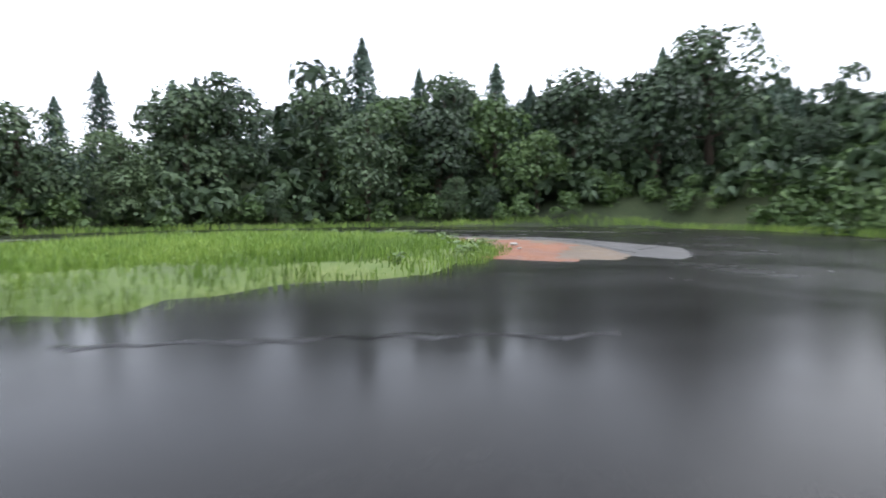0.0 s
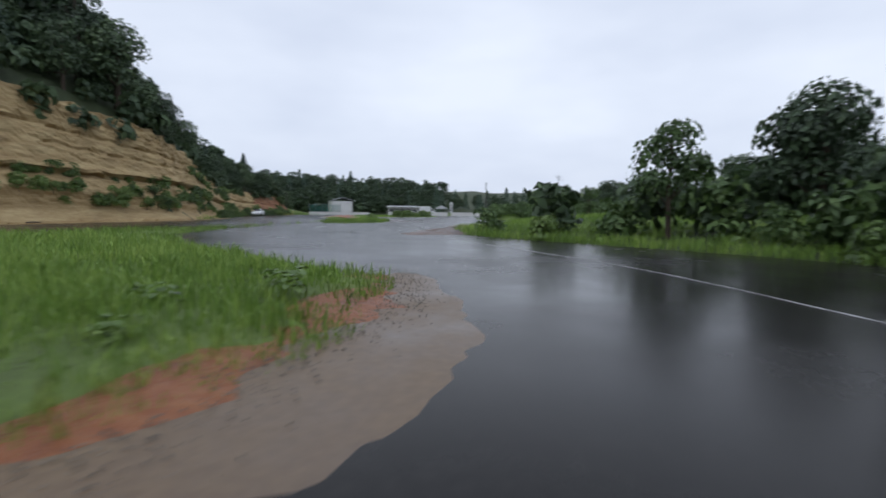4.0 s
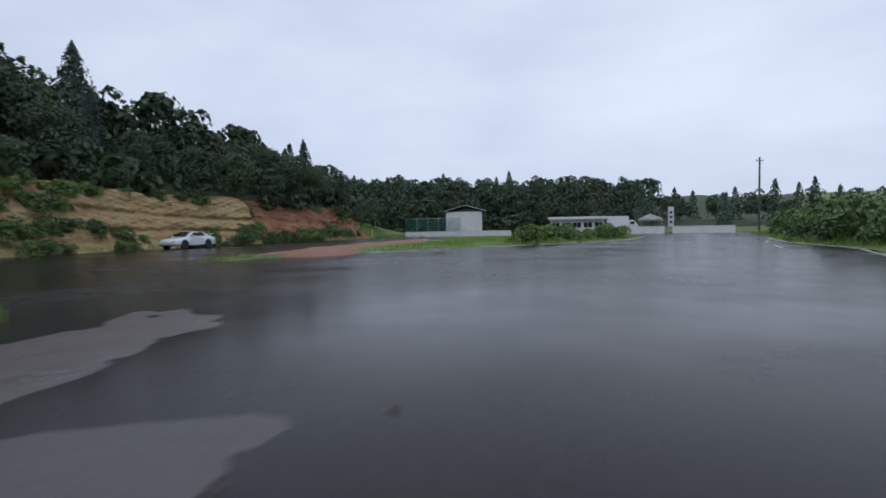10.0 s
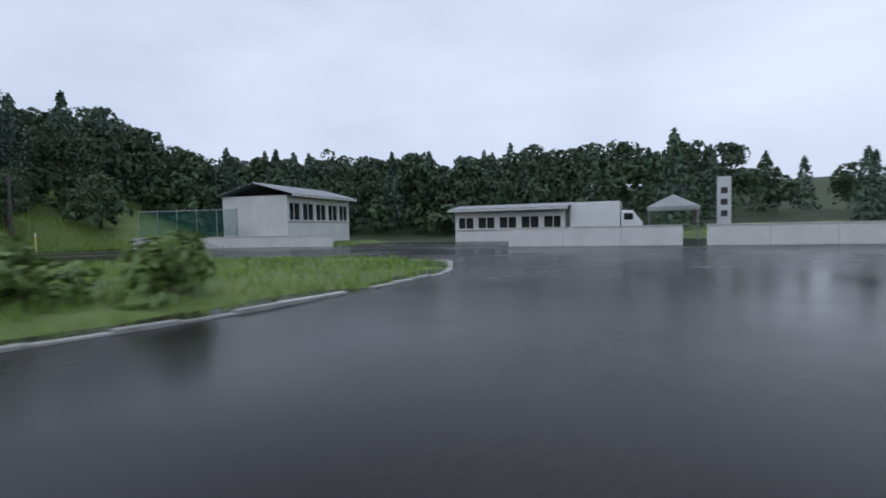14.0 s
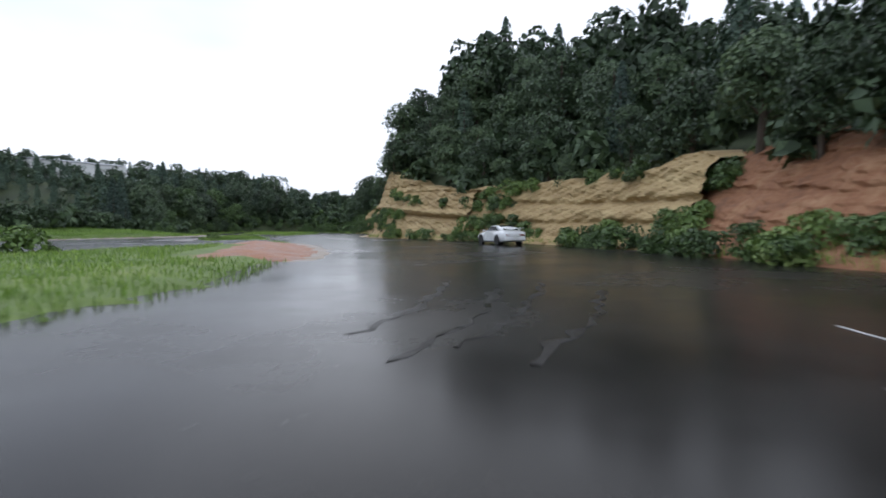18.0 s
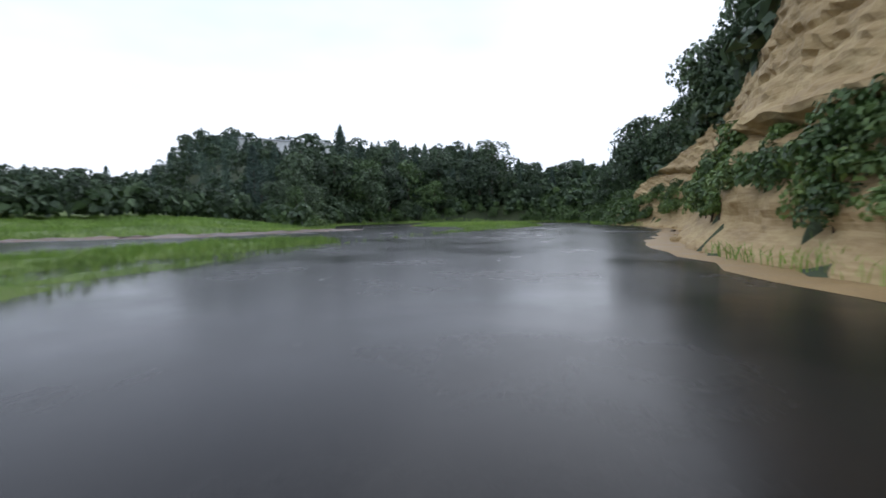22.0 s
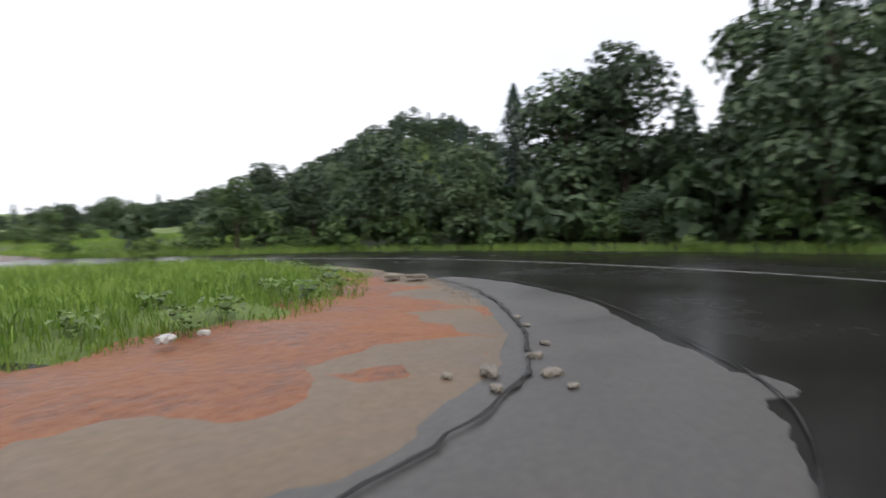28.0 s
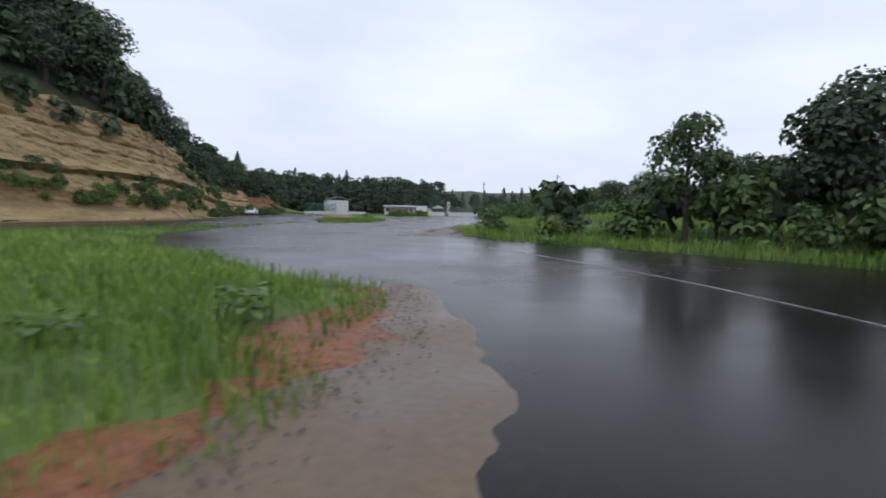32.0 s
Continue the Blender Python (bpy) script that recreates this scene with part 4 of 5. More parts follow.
_p, _d, _t, _r = grass_in(isl_s, 330, 2.5, 18, -21, -3, 1.7, 0.2, 1)
blades("tall_grass", _p, 0.2 * ramp(_d, 0, 2.5), _r.uniform(0.14, 0.42, len(_p)) * (0.4 + 0.85 * _t) * (0.35 + 0.65 * ramp(_d, 0, 2.4)), _r.uniform(0.008, 0.02, len(_p)), _r, "tall wet green grass inside the hairpin")
_p, _d, _t, _r = grass_in(isl_s, 75, clump=3.0, keep=0.25, seed=2)
blades("rough_grass", _p, 0.2 * ramp(_d, 0, 2.5), _r.uniform(0.12, 0.36, len(_p)) * (0.5 + 0.8 * _t), _r.uniform(0.012, 0.03, len(_p)), _r, "rough green grass covering the island")
_p, _d, _t, _r = grass_in(isl_n, 60, clump=3.4, seed=3)
_k = ~edge_distance(_p[:, 0], _p[:, 1], dirt_n)[1]
_p, _d, _t = _p[_k], _d[_k], _t[_k]
blades("short_grass", _p, 0.16 * ramp(_d, 0, 2.5), _r.uniform(0.08, 0.24, len(_p)) * (0.6 + 0.7 * _t), _r.uniform(0.015, 0.035, len(_p)), _r, "short bright green grass on the island")
_p, _d, _t, _r = grass_in(isl_m, 140, clump=2.4, seed=4)
blades("rough_grass", _p, 0.14 * ramp(_d, 0, 2.5), _r.uniform(0.14, 0.38, len(_p)) * (0.6 + 0.7 * _t), _r.uniform(0.012, 0.03, len(_p)), _r, "rough green grass on the splitter island")
BANK = np.array([(12, 34), (10, 20), (14, 8), (27, 0), (38, 14), (40, 118), (-3, 118), (-1, 96), (1, 76), (3, 60)], float)
_p, _d, _t, _r = grass_in(BANK, 70, clump=4.0, seed=5)
_o, _i = edge_distance(_p[:, 0], _p[:, 1], outer)
_p, _t = _p[~_i & (_o > 0.15)], _t[~_i & (_o > 0.15)]
blades("meadow_grass", _p, ground_z(_p[:, 0], _p[:, 1]), _r.uniform(0.14, 0.5, len(_p)) * (0.4 + 0.9 * _t), _r.uniform(0.015, 0.04, len(_p)), _r, "tall bright green meadow grass on the bank")
WEST = np.array([(-50.5, 97.5), (-48.5, 105), (-39.5, 112.6), (-33.5, 116.2), (-33, 118), (-39.5, 116), (-50, 109), (-57, 99)], float)
_p, _d, _t, _r = grass_in(WEST, 60, clump=3.0, seed=6)
blades("rough_grass", _p, ground_z(_p[:, 0], _p[:, 1]), _r.uniform(0.2, 0.5, len(_p)), _r.uniform(0.02, 0.05, len(_p)), _r, "rough grass at the foot of the white wall")


def rim_grass(ring_part, width, density, seed, h=(0.25, 0.6)):
    """A ragged fringe of grass just outside the track's edge."""
    r = np.random.default_rng(600 + seed)
    p = np.asarray(ring_part, float)
    seg = np.hypot(*np.diff(p, axis=0).T)
    n = int(seg.sum() * width * density)
    s = r.uniform(0, seg.sum(), n)
    cum = np.concatenate([[0], np.cumsum(seg)])
    x, y = np.interp(s, cum, p[:, 0]), np.interp(s, cum, p[:, 1])
    i = np.clip(np.searchsorted(cum, s) - 1, 0, len(seg) - 1)
    t = np.diff(p, axis=0)[i] / seg[i][:, None]
    off = r.uniform(-0.25, 1.0, n) ** 1.0 * width
    q = np.stack([x + t[:, 1] * off, y - t[:, 0] * off], 1)
    return blades("edge_grass", q, np.maximum(ground_z(q[:, 0], q[:, 1]), -0.02), r.uniform(*h, n), r.uniform(0.015, 0.04, n), r, "ragged green grass along the edge of the track")


rim_grass(outer[4 * 1:4 * 9], 1.0, 60, 1)
rim_grass(outer[4 * 13:4 * 26], 1.2, 60, 2)


# ---- weeds with broad leaves ----
def weed_model(seed):
    r = np.random.default_rng(seed)
    ob = thing("weed", 0, 0, label="low broad-leaved green weed in the grass", category="weed", group="weeds on the island")
    vs, fs = [], []
    for k in range(34):
        a, rad, z = r.uniform(0, 6.283), r.uniform(0.03, 0.34), r.uniform(0.05, 0.42)
        c, sn, L, W = math.cos(a), math.sin(a), r.uniform(0.08, 0.16), r.uniform(0.05, 0.1)
        at = len(vs)
        for u, w, dz in ((0, 0, 0), (0.35, 0.5, 0.02), (0.75, 0.38, 0.0), (1, 0, -0.04), (0.75, -0.38, 0.0), (0.35, -0.5, 0.02)):
            vs.append((c * (rad + u * L) - sn * w * W * 2, sn * (rad + u * L) + c * w * W * 2, z + dz))
        fs.append([at + i for i in range(6)])
    link("foliage", vs, fs, leaf_light, ob)
    bm = bmesh.new()
    for k in range(5):
        a = k * 1.3
        rod((0, 0, -0.08), (0.16 * math.cos(a), 0.16 * math.sin(a), 0.3), 0.006, 0.003, 5, bm)
    part("stem", bm, leaf_mid, ob)
    return ob


weeds = [weed_model(s) for s in (1, 2)]
weed_spots = [(8.1, -19.6), (10.2, -19.5), (10.8, -19.2), (12.5, -18.5), (13.5, -17.9), (7.1, -19.2), (5.8, -18.7), (12.5, -17.4), (14.6, -15.8), (14.9, -14.0), (15.7, -12.5), (9.3, -18.8), (10.4, -17.9), (4.6, -17.5),
              (3.5, -16.6), (8.2, -18.6), (12.8, -15.6), (15.0, -11.3), (15.7, -9.9), (7.4, -17.7), (5.9, -17.4), (2.4, -14.5)]
for n, (x, y) in enumerate(weed_spots):
    m = pose(x, y, 0.1, 0, 0, n * 77)
    if n < 2:
        w = weeds[n]
        w.matrix_world = m
    else:
        w = copy_thing(weeds[n % 2], m)
    w.scale = (0.55 + 0.1 * (n % 5),) * 3


# ---- kerbs: single stones ----
def kerb_run(name, pts, label, length=0.8, width=0.16, high=0.13, seed=0):
    """Kerb stones laid end to end along a line, each one a part."""
    r = np.random.default_rng(700 + seed)
    p = np.asarray(pts, float)
    k = np.arange(len(p))
    s = np.linspace(0, len(p) - 1, 40 * len(p))
    x, y = np.interp(s, k, p[:, 0]), np.interp(s, k, p[:, 1])
    for _ in range(60):
        x[1:-1], y[1:-1] = (x[:-2] + 2 * x[1:-1] + x[2:]) / 4, (y[:-2] + 2 * y[1:-1] + y[2:]) / 4
    cum = np.concatenate([[0], np.cumsum(np.hypot(np.diff(x), np.diff(y)))])
    base = thing(name, x[0], y[0], 0, label=label, category="kerb")
    base["kind"] = "structure"
    bm = box(0, 0, 0, length - 0.02, width, high + 0.12, 0.018)
    me = bpy.data.meshes.new("kerb_stone")
    bm.to_mesh(me)
    bm.free()
    me.materials.append(kerb_stone)
    for i in range(int(cum[-1] / length)):
        c = (i + 0.5) * length
        if r.uniform() < 0.06:
            continue
        cx, cy = np.interp(c, cum, x), np.interp(c, cum, y)
        ex, ey = np.interp(c + 0.1, cum, x) - cx, np.interp(c + 0.1, cum, y) - cy
        ob = new("kerb_stone", me)
        ob.parent = base
        ob.matrix_basis = pose(cx - x[0], cy - y[0], high / 2 - 0.06 + r.uniform(-0.02, 0.02), r.uniform(-3, 3), r.uniform(-1, 1), math.degrees(math.atan2(ey, ex)) + r.uniform(-1.5, 1.5))
    return base


kerb_run("kerb_1", [(-15.4, 66), (-12.7, 76), (-10.5, 84), (-9.3, 91), (-10.3, 100.2), (-12.5, 106.7), (-15.4, 109.6), (-18.7, 109.4), (-22.8, 106.7), (-26.3, 103), (-28.6, 97)], "pale wet stone kerb along the grassy island", high=0.05, seed=1)
kerb_run("kerb_2", [(5.3, 65.0), (5.35, 69.6), (4.9, 76.7), (2.1, 85.0), (0.5, 95.0)], "low pale wet kerb beside the bushes", high=0.03, seed=2)
strip("pale_line", [(2.1, 76.0), (1.6, 80.2)], 0.09, 0.008, line_paint, "short worn white edge line on the wet track", "line", 0.3, 11)
strip("pale_line", [(1.0, 83.8), (0.7, 90.2), (1.5, 95.9)], 0.09, 0.008, line_paint, "short worn white edge line on the wet track", "line", 0.3, 14)
strip("pale_line", [(-13.7, 119.5), (-22.9, 118.5), (-32.4, 113.3), (-37.6, 103.7), (-38.1, 96.3)], 0.08, 0.008, line_paint, "worn white line sweeping round the bend", "line", 0.45, 12)
strip("pale_line", [(-16.1, 122.6), (-28.9, 120.3), (-39.5, 112.4), (-44.2, 101.4), (-44.1, 90.9)], 0.08, 0.008, line_paint, "worn white line sweeping round the bend", "line", 0.45, 13)


# ---- stones, slabs, gravel, log ----
def rock(name, x, y, z, size, seed, material, label, category, group="", flat=1.0):
    r = np.random.default_rng(seed)
    bm = bmesh.new()
    bmesh.ops.create_icosphere(bm, subdivisions=2, radius=0.5)
    for v in bm.verts:
        k = 1 + 0.35 * math.sin(v.co.x * 7 + seed) * math.sin(v.co.y * 6 + 2 * seed) + r.uniform(-0.08, 0.08)
        v.co = Vector((v.co.x * k * size[0], v.co.y * k * size[1], max(min(v.co.z * k, 0.36), -0.36) * size[2] * flat))
    bmesh.ops.rotate(bm, cent=(0, 0, 0), matrix=Matrix.Rotation(seed * 1.7, 3, "Z"), verts=bm.verts)
    ob = part(name, bm, material, None)
    ob.location = (x, y, z)
    return tagged(ob, label, category, group)


def slab(x, y, turn, tilt, seed):
    """A broken piece of asphalt with a ragged outline."""
    r = np.random.default_rng(seed)
    bm = bmesh.new()
    n = 11
    pts = [(0.31 * math.cos(k * 6.283 / n) * r.uniform(0.75, 1.1), 0.2 * math.sin(k * 6.283 / n) * r.uniform(0.75, 1.15)) for k in range(n)]
    lo = [bm.verts.new((a * 0.93, b * 0.93, -0.05)) for a, b in pts]
    mi = [bm.verts.new((a, b, 0.015 + r.uniform(-0.01, 0.01))) for a, b in pts]
    hi = [bm.verts.new((a * 0.94, b * 0.94, 0.045 + r.uniform(-0.006, 0.006))) for a, b in pts]
    for A, B in ((lo, mi), (mi, hi)):
        for k in range(n):
            bm.faces.new((A[k], A[(k + 1) % n], B[(k + 1) % n], B[k]))
    bm.faces.new(hi)
    bm.faces.new(lo[::-1])
    ob = part("asphalt_slab", bm, rubble_stone, None)
    ob.matrix_world = pose(x, y, 0.13, tilt, 3, turn)
    return tagged(ob, "loose broken slab of old asphalt on the clay", "slab", "broken slabs")


slab(16.02, -16.60, 20, 5, 1)
slab(16.31, -17.12, -12, -3, 2)
for n, (x, y, s) in enumerate(((11.2, -23.2, 0.24), (11.5, -23.6, 0.2), (10.9, -23.5, 0.14), (11.9, -23.2, 0.16), (10.9, -23.0, 0.12), (11.3, -23.9, 0.1), (12.4, -23.0, 0.12), (9.0, -23.8, 0.1), (13.1, -22.3, 0.1), (13.5, -21.9, 0.12))):
    rock("stone", x, y, 0.035, (s * 1.0, s * 0.7, s * 0.5), 30 + n, rubble_stone, "pale broken stone beside the crack", "stone", "pale broken stones")
for n, (x, y, s) in enumerate(((9.8, -20.1, 0.32), (10.2, -20.1, 0.22), (6.6, -20.0, 0.34), (4.9, -19.1, 0.2))):
    rock("stone", x, y, 0.14, (s * 0.7, s * 0.55, s * 0.4), 50 + n, concrete, "pale grey lump at the rim of the grass", "stone", "pale lumps in the grass")
r_ = np.random.default_rng(77)
vs, fs = [], []
for k in range(1900):
    u = r_.uniform(0, 1)
    y = -20.5 + 14.5 * u + r_.normal() * 0.3
    x = float(np.interp(y, (-21, -18.6, -16.5, -13.3, -9.5, -6), (14.0, 15.9, 16.7, 17.1, 17.2, 16.0))) + r_.normal() * 0.26
    s = r_.uniform(0.005, 0.016)
    at = len(vs)
    vs += [(x - s, y - s * 0.6, 0.035), (x + s, y - s * 0.5, 0.035), (x + s * 0.2, y + s, 0.035), (x + r_.normal() * s * 0.2, y, 0.04 + s * 0.9)]
    fs += [[at, at + 1, at + 3], [at + 1, at + 2, at + 3], [at + 2, at, at + 3]]
tagged(link("gravel", vs, fs, rubble_stone), "loose wet gravel spread along the shoulder", "gravel", kind="stuff")
vs, fs = [], []
for k in range(500):
    c = int(r_.uniform(0, 3))
    x, y = ((12.2 + r_.normal() * 0.7, 20 + r_.normal() * 4.5), (0.6 + r_.normal() * 0.3, 42 + r_.normal() * 2.2), (-22.6 + r_.normal() * 0.7, 71 + r_.normal() * 4))[c]
    s = r_.uniform(0.012, 0.05)
    at = len(vs)
    z = 0.062
    vs += [(x - s, y - s * 0.6, z - 0.06), (x + s, y - s * 0.5, z - 0.06), (x + s * 0.2, y + s, z - 0.06), (x + r_.normal() * s * 0.2, y, z - 0.04 + s * 0.5)]
    fs += [[at, at + 1, at + 3], [at + 1, at + 2, at + 3], [at + 2, at, at + 3]]
tagged(link("clods", vs, fs, dark_mud), "loose clods of wet mud thrown up by wheels", "clods", kind="stuff")
log = thing("log", -17.4, 12.4, 0.1, 80, "short dark fallen branch at the foot of the cliff", "branch")
bm = bmesh.new()
rod((-0.45, 0, 0), (0.05, 0.04, 0.02), 0.06, 0.055, 10, bm)
rod((0.05, 0.04, 0.02), (0.5, -0.03, 0), 0.055, 0.035, 10, bm)
part("stem", bm, bark, log)
part("branch_stub", rod((0.15, 0.03, 0), (0.26, 0.14, 0.1), 0.022, 0.014, 7), bark, log)
for n in range(26):
    s = float(r_.uniform(0.12, 0.5))
    c = r_.uniform(3.0, 12.4)
    k = np.arange(len(CLIFF))
    x, y = np.interp(c, k, CLIFF[:, 0]), np.interp(c, k, CLIFF[:, 1])
    rock("boulder", x + r_.uniform(-0.2, 0.5), y + r_.uniform(-0.3, 0.3), s * 0.15, (s * 1.3, s, s * 0.8), 100 + n, sandstone, "fallen sandstone block at the cliff foot", "boulder", "fallen blocks")


# ---- buildings ----
def white_building(x, y, turn, length, depth, eave, win, label, bays, roof_rise=0.9, name="building"):
    """A long single-storey building: walls with real window openings, paired panes, sheet roof and rafter ends."""
    ob = thing(name, x, y, 0, turn, label, "building")
    z0, z1 = win
    bay = length / bays
    part("wall", box(length / 2, 0.1, z0 / 2 - 0.25, length, 0.2, z0 + 0.5), white_wall, ob)
    part("wall", box(length / 2, 0.1, (z1 + eave) / 2, length, 0.2, eave - z1), white_wall, ob)
    part("wall", box(0.1, depth / 2 + 0.1, eave / 2 - 0.25, 0.2, depth - 0.2, eave + 0.5), white_wall, ob)
    part("wall", box(length - 0.1, depth / 2 + 0.1, eave / 2 - 0.25, 0.2, depth - 0.2, eave + 0.5), white_wall, ob)
    part("wall", box(length / 2, depth + 0.1, eave / 2 - 0.25, length, 0.2, eave + 0.5), white_wall, ob)
    for k in range(bays + 1):
        part("pier", box(min(max(k * bay, 0.15), length - 0.15), 0.1, (z0 + z1) / 2, 0.3, 0.2, z1 - z0), white_wall, ob)
    for k in range(bays):
        cx, w, h = (k + 0.5) * bay, bay - 0.3, z1 - z0
        wi = new("window")
        wi.parent = ob
        wi.location = (cx, 0.06, (z0 + z1) / 2)
        fr = bmesh.new()
        for a, b, sx, sz in ((-w / 2 + 0.03, 0, 0.06, h), (w / 2 - 0.03, 0, 0.06, h), (0, 0, 0.05, h), (0, h / 2 - 0.03, w, 0.06), (0, -h / 2 + 0.03, w, 0.06)):
            box(a, 0.03, b, sx, 0.07, sz, 0, 0, fr)
        part("frame", fr, frame_white, wi)
        for sgn, off in ((-1, 0.05), (1, 0.065)):
            part("pane", box(sgn * w / 4, off, 0, w / 2 - 0.08, 0.01, h - 0.12), dark_glass, wi)
        part("sill", box(0, -0.1, -h / 2 - 0.03, w + 0.1, 0.14, 0.05, 0.01), concrete, wi)
    nu = int(length / 0.13)
    U, V = np.meshgrid(np.linspace(-0.4, length + 0.4, nu), np.linspace(-0.7, depth + 0.5, 3), indexing="ij")
    ridge = np.minimum(np.abs(V + 0.7), np.abs(depth + 0.5 - V)) / (depth / 2 + 0.6)
    Z = eave + 0.1 + roof_rise * ridge + 0.03 * np.where(np.arange(nu)[:, None] % 2, 1, -1)
    top = np.stack([U.ravel(), V.ravel(), Z.ravel()], 1)
    ids = np.arange(nu * 3).reshape(nu, 3)
    q = np.stack([ids[:-1, :-1].ravel(), ids[1:, :-1].ravel(), ids[1:, 1:].ravel(), ids[:-1, 1:].ravel()], 1)
    link("roof", np.concatenate([top, top - (0, 0, 0.05)]), np.concatenate([q, q[:, ::-1] + nu * 3]), grey_roof, ob)
    part("fascia", box(length / 2, -0.66, eave + 0.0, length + 0.7, 0.04, 0.16), frame_white, ob)
    for k in range(bays * 2 + 1):
        part("rafter_end", box(k * bay / 2, -0.32, eave - 0.0, 0.07, 0.64, 0.12), pole_wood, ob)
    return ob


white_building(-38.3, 115.2, 121, 10.2, 5.4, 3.8, (1.9, 3.3), "white single-storey building with a window band and grey sheet roof", 5)
white_building(-31.7, 126.1, 22, 8.6, 4.0, 2.4, (0.95, 1.9), "low white paddock building with a row of windows", 5, 0.35)
far_house = white_building(84, -64, 60, 26, 8, 4.4, (1.4, 3.0), "pale long building standing on the wooded hill", 8)
far_house.location.z = float(height([90], [-60])[0])  - 0.2


def low_wall(name, pts, high, label):
    """A concrete wall in cast lengths with a coping."""
    ob = thing(name, pts[0][0], pts[0][1], 0, label=label, category="wall")
    ob["kind"] = "structure"
    for (ax, ay), (bx, by) in zip(pts[:-1], pts[1:]):
        L, ang = math.hypot(bx - ax, by - ay), math.degrees(math.atan2(by - ay, bx - ax))
        n = max(1, round(L / 3.0))
        for k in range(n):
            c = (k + 0.5) / n
            cx, cy = ax + (bx - ax) * c - pts[0][0], ay + (by - ay) * c - pts[0][1]
            part("wall_length", box(cx, cy, high / 2 - 0.2, L / n - 0.015, 0.22, high + 0.4, 0.012, ang), white_wall, ob)
            part("coping", box(cx, cy, high + 0.03, L / n - 0.01, 0.28, 0.06, 0.01, ang), concrete, ob)
    return ob


low_wall("wall_1", [(-47.1, 107.1), (-38.6, 113.3), (-33.7, 116.2)], 0.75, "low white concrete wall below the building")
low_wall("wall_2", [(-21.5, 120.2), (-13.6, 124.6)], 1.0, "low white concrete wall at the end of the paddock")
low_wall("wall_3", [(-12.6, 125.1), (-5.2, 128.9)], 1.0, "low white concrete wall at the end of the paddock")

fence = thing("net_fence", -47.2, 107.5, 0, 36, "green net stretched between grey posts above the white wall", "fence")
for k in range(6):
    part("post", rod((k * 1.65, 0, 0.3), (k * 1.65, 0, 2.9), 0.035, 0.035, 8), steel, fence)
net = bmesh.new()
for k in range(89):
    box(k * 0.094, 0, 1.85, 0.016, 0.012, 1.9, 0, 0, net)
for k in range(16):
    box(4.12, 0.01, 0.92 + k * 0.124, 8.25, 0.012, 0.018, 0, 0, net)
part("net", net, green_net, fence)
part("rail", rod((0, 0, 2.8), (8.25, 0, 2.8), 0.025, 0.025, 8), steel, fence)


# ---- poles and wires ----
def utility_pole(x, y, h, arm, label, lean=0.0):
    ob = thing("utility_pole", x, y, 0, 15, label, "utility pole", "poles along the track")
    part("pole", rod((0, 0, -0.4), (lean, 0, h), 0.14, 0.09, 12), pole_wood, ob)
    if arm:
        part("crossarm", box(lean, 0, h - 0.45, arm, 0.09, 0.1, 0.008), steel, ob)
        for k in (-0.42, 0.0, 0.42):
            part("insulator", rod((lean + k * arm, 0, h - 0.4), (lean + k * arm, 0, h - 0.2), 0.04, 0.03, 8), frame_white, ob)
    return ob


utility_pole(-1.6, 117.5, 9.0, 0.8, "thin dark utility pole with a short crossarm")
utility_pole(17, 112, 10.4, 1.6, "tall utility pole with crossarm and insulators")
utility_pole(19, 150, 10.4, 1.6, "tall utility pole with crossarm and insulators")
utility_pole(-49.6, 100.2, 5.6, 0.0, "slim pale light pole on the grass bank")
for n, (a, b) in enumerate((((17, 112, 10.2), (19, 150, 10.2)), ((17.6, 112, 10.2), (19.6, 150, 10.2)))):
    w = thing("power_line", a[0], a[1], a[2], label="thin dark sagging wire between the poles", category="wire", group="wires")
    bm = bmesh.new()
    last = Vector((0, 0, 0))
    for k in range(1, 13):
        t = k / 12
        p = Vector((b[0] - a[0], b[1] - a[1], b[2] - a[2])) * t - Vector((0, 0, 3.0 * t * (1 - t)))
        rod(last, p, 0.012, 0.012, 5, bm)
        last = p
    part("wire", bm, dark_plastic, w)
marker = thing("marker_post", -48.6, 101.4, 0, label="short yellow and white marker post in the grass", category="post")
part("shaft", rod((0, 0, -0.2), (0, 0, 1.1), 0.07, 0.06, 10), yellow_paint, marker)
part("cap", rod((0, 0, 1.1), (0, 0, 1.35), 0.065, 0.05, 10), frame_white, marker, "white cap")


# ---- vehicles ----
def loft(sections, bm=None):
    """A closed skin through rings of equal count."""
    bm = bm or bmesh.new()
    rings = [[bm.verts.new(p) for p in s] for s in sections]
    n = len(rings[0])
    for a, b in zip(rings[:-1], rings[1:]):
        for k in range(n):
            bm.faces.new((a[k], a[(k + 1) % n], b[(k + 1) % n], b[k]))
    bm.faces.new(rings[0])
    bm.faces.new(rings[-1][::-1])
    return bm


def section(x, w, z0, z1, tuck=0.9, roll=0.12):
    """A rounded cross-section of a car body at x."""
    r = min(roll, (z1 - z0) * 0.35)
    m = z0 + (z1 - z0) * 0.5
    half = [(0, z0), (w * tuck, z0), (w * 0.985, z0 + r * 0.6), (w, m), (w * 0.97, z1 - r), (w * 0.9, z1 - r * 0.25), (w * 0.6, z1), (0, z1 + 0.01)]
    return [(x, a, b) for a, b in half] + [(x, -a, b) for a, b in half[-2:0:-1]]


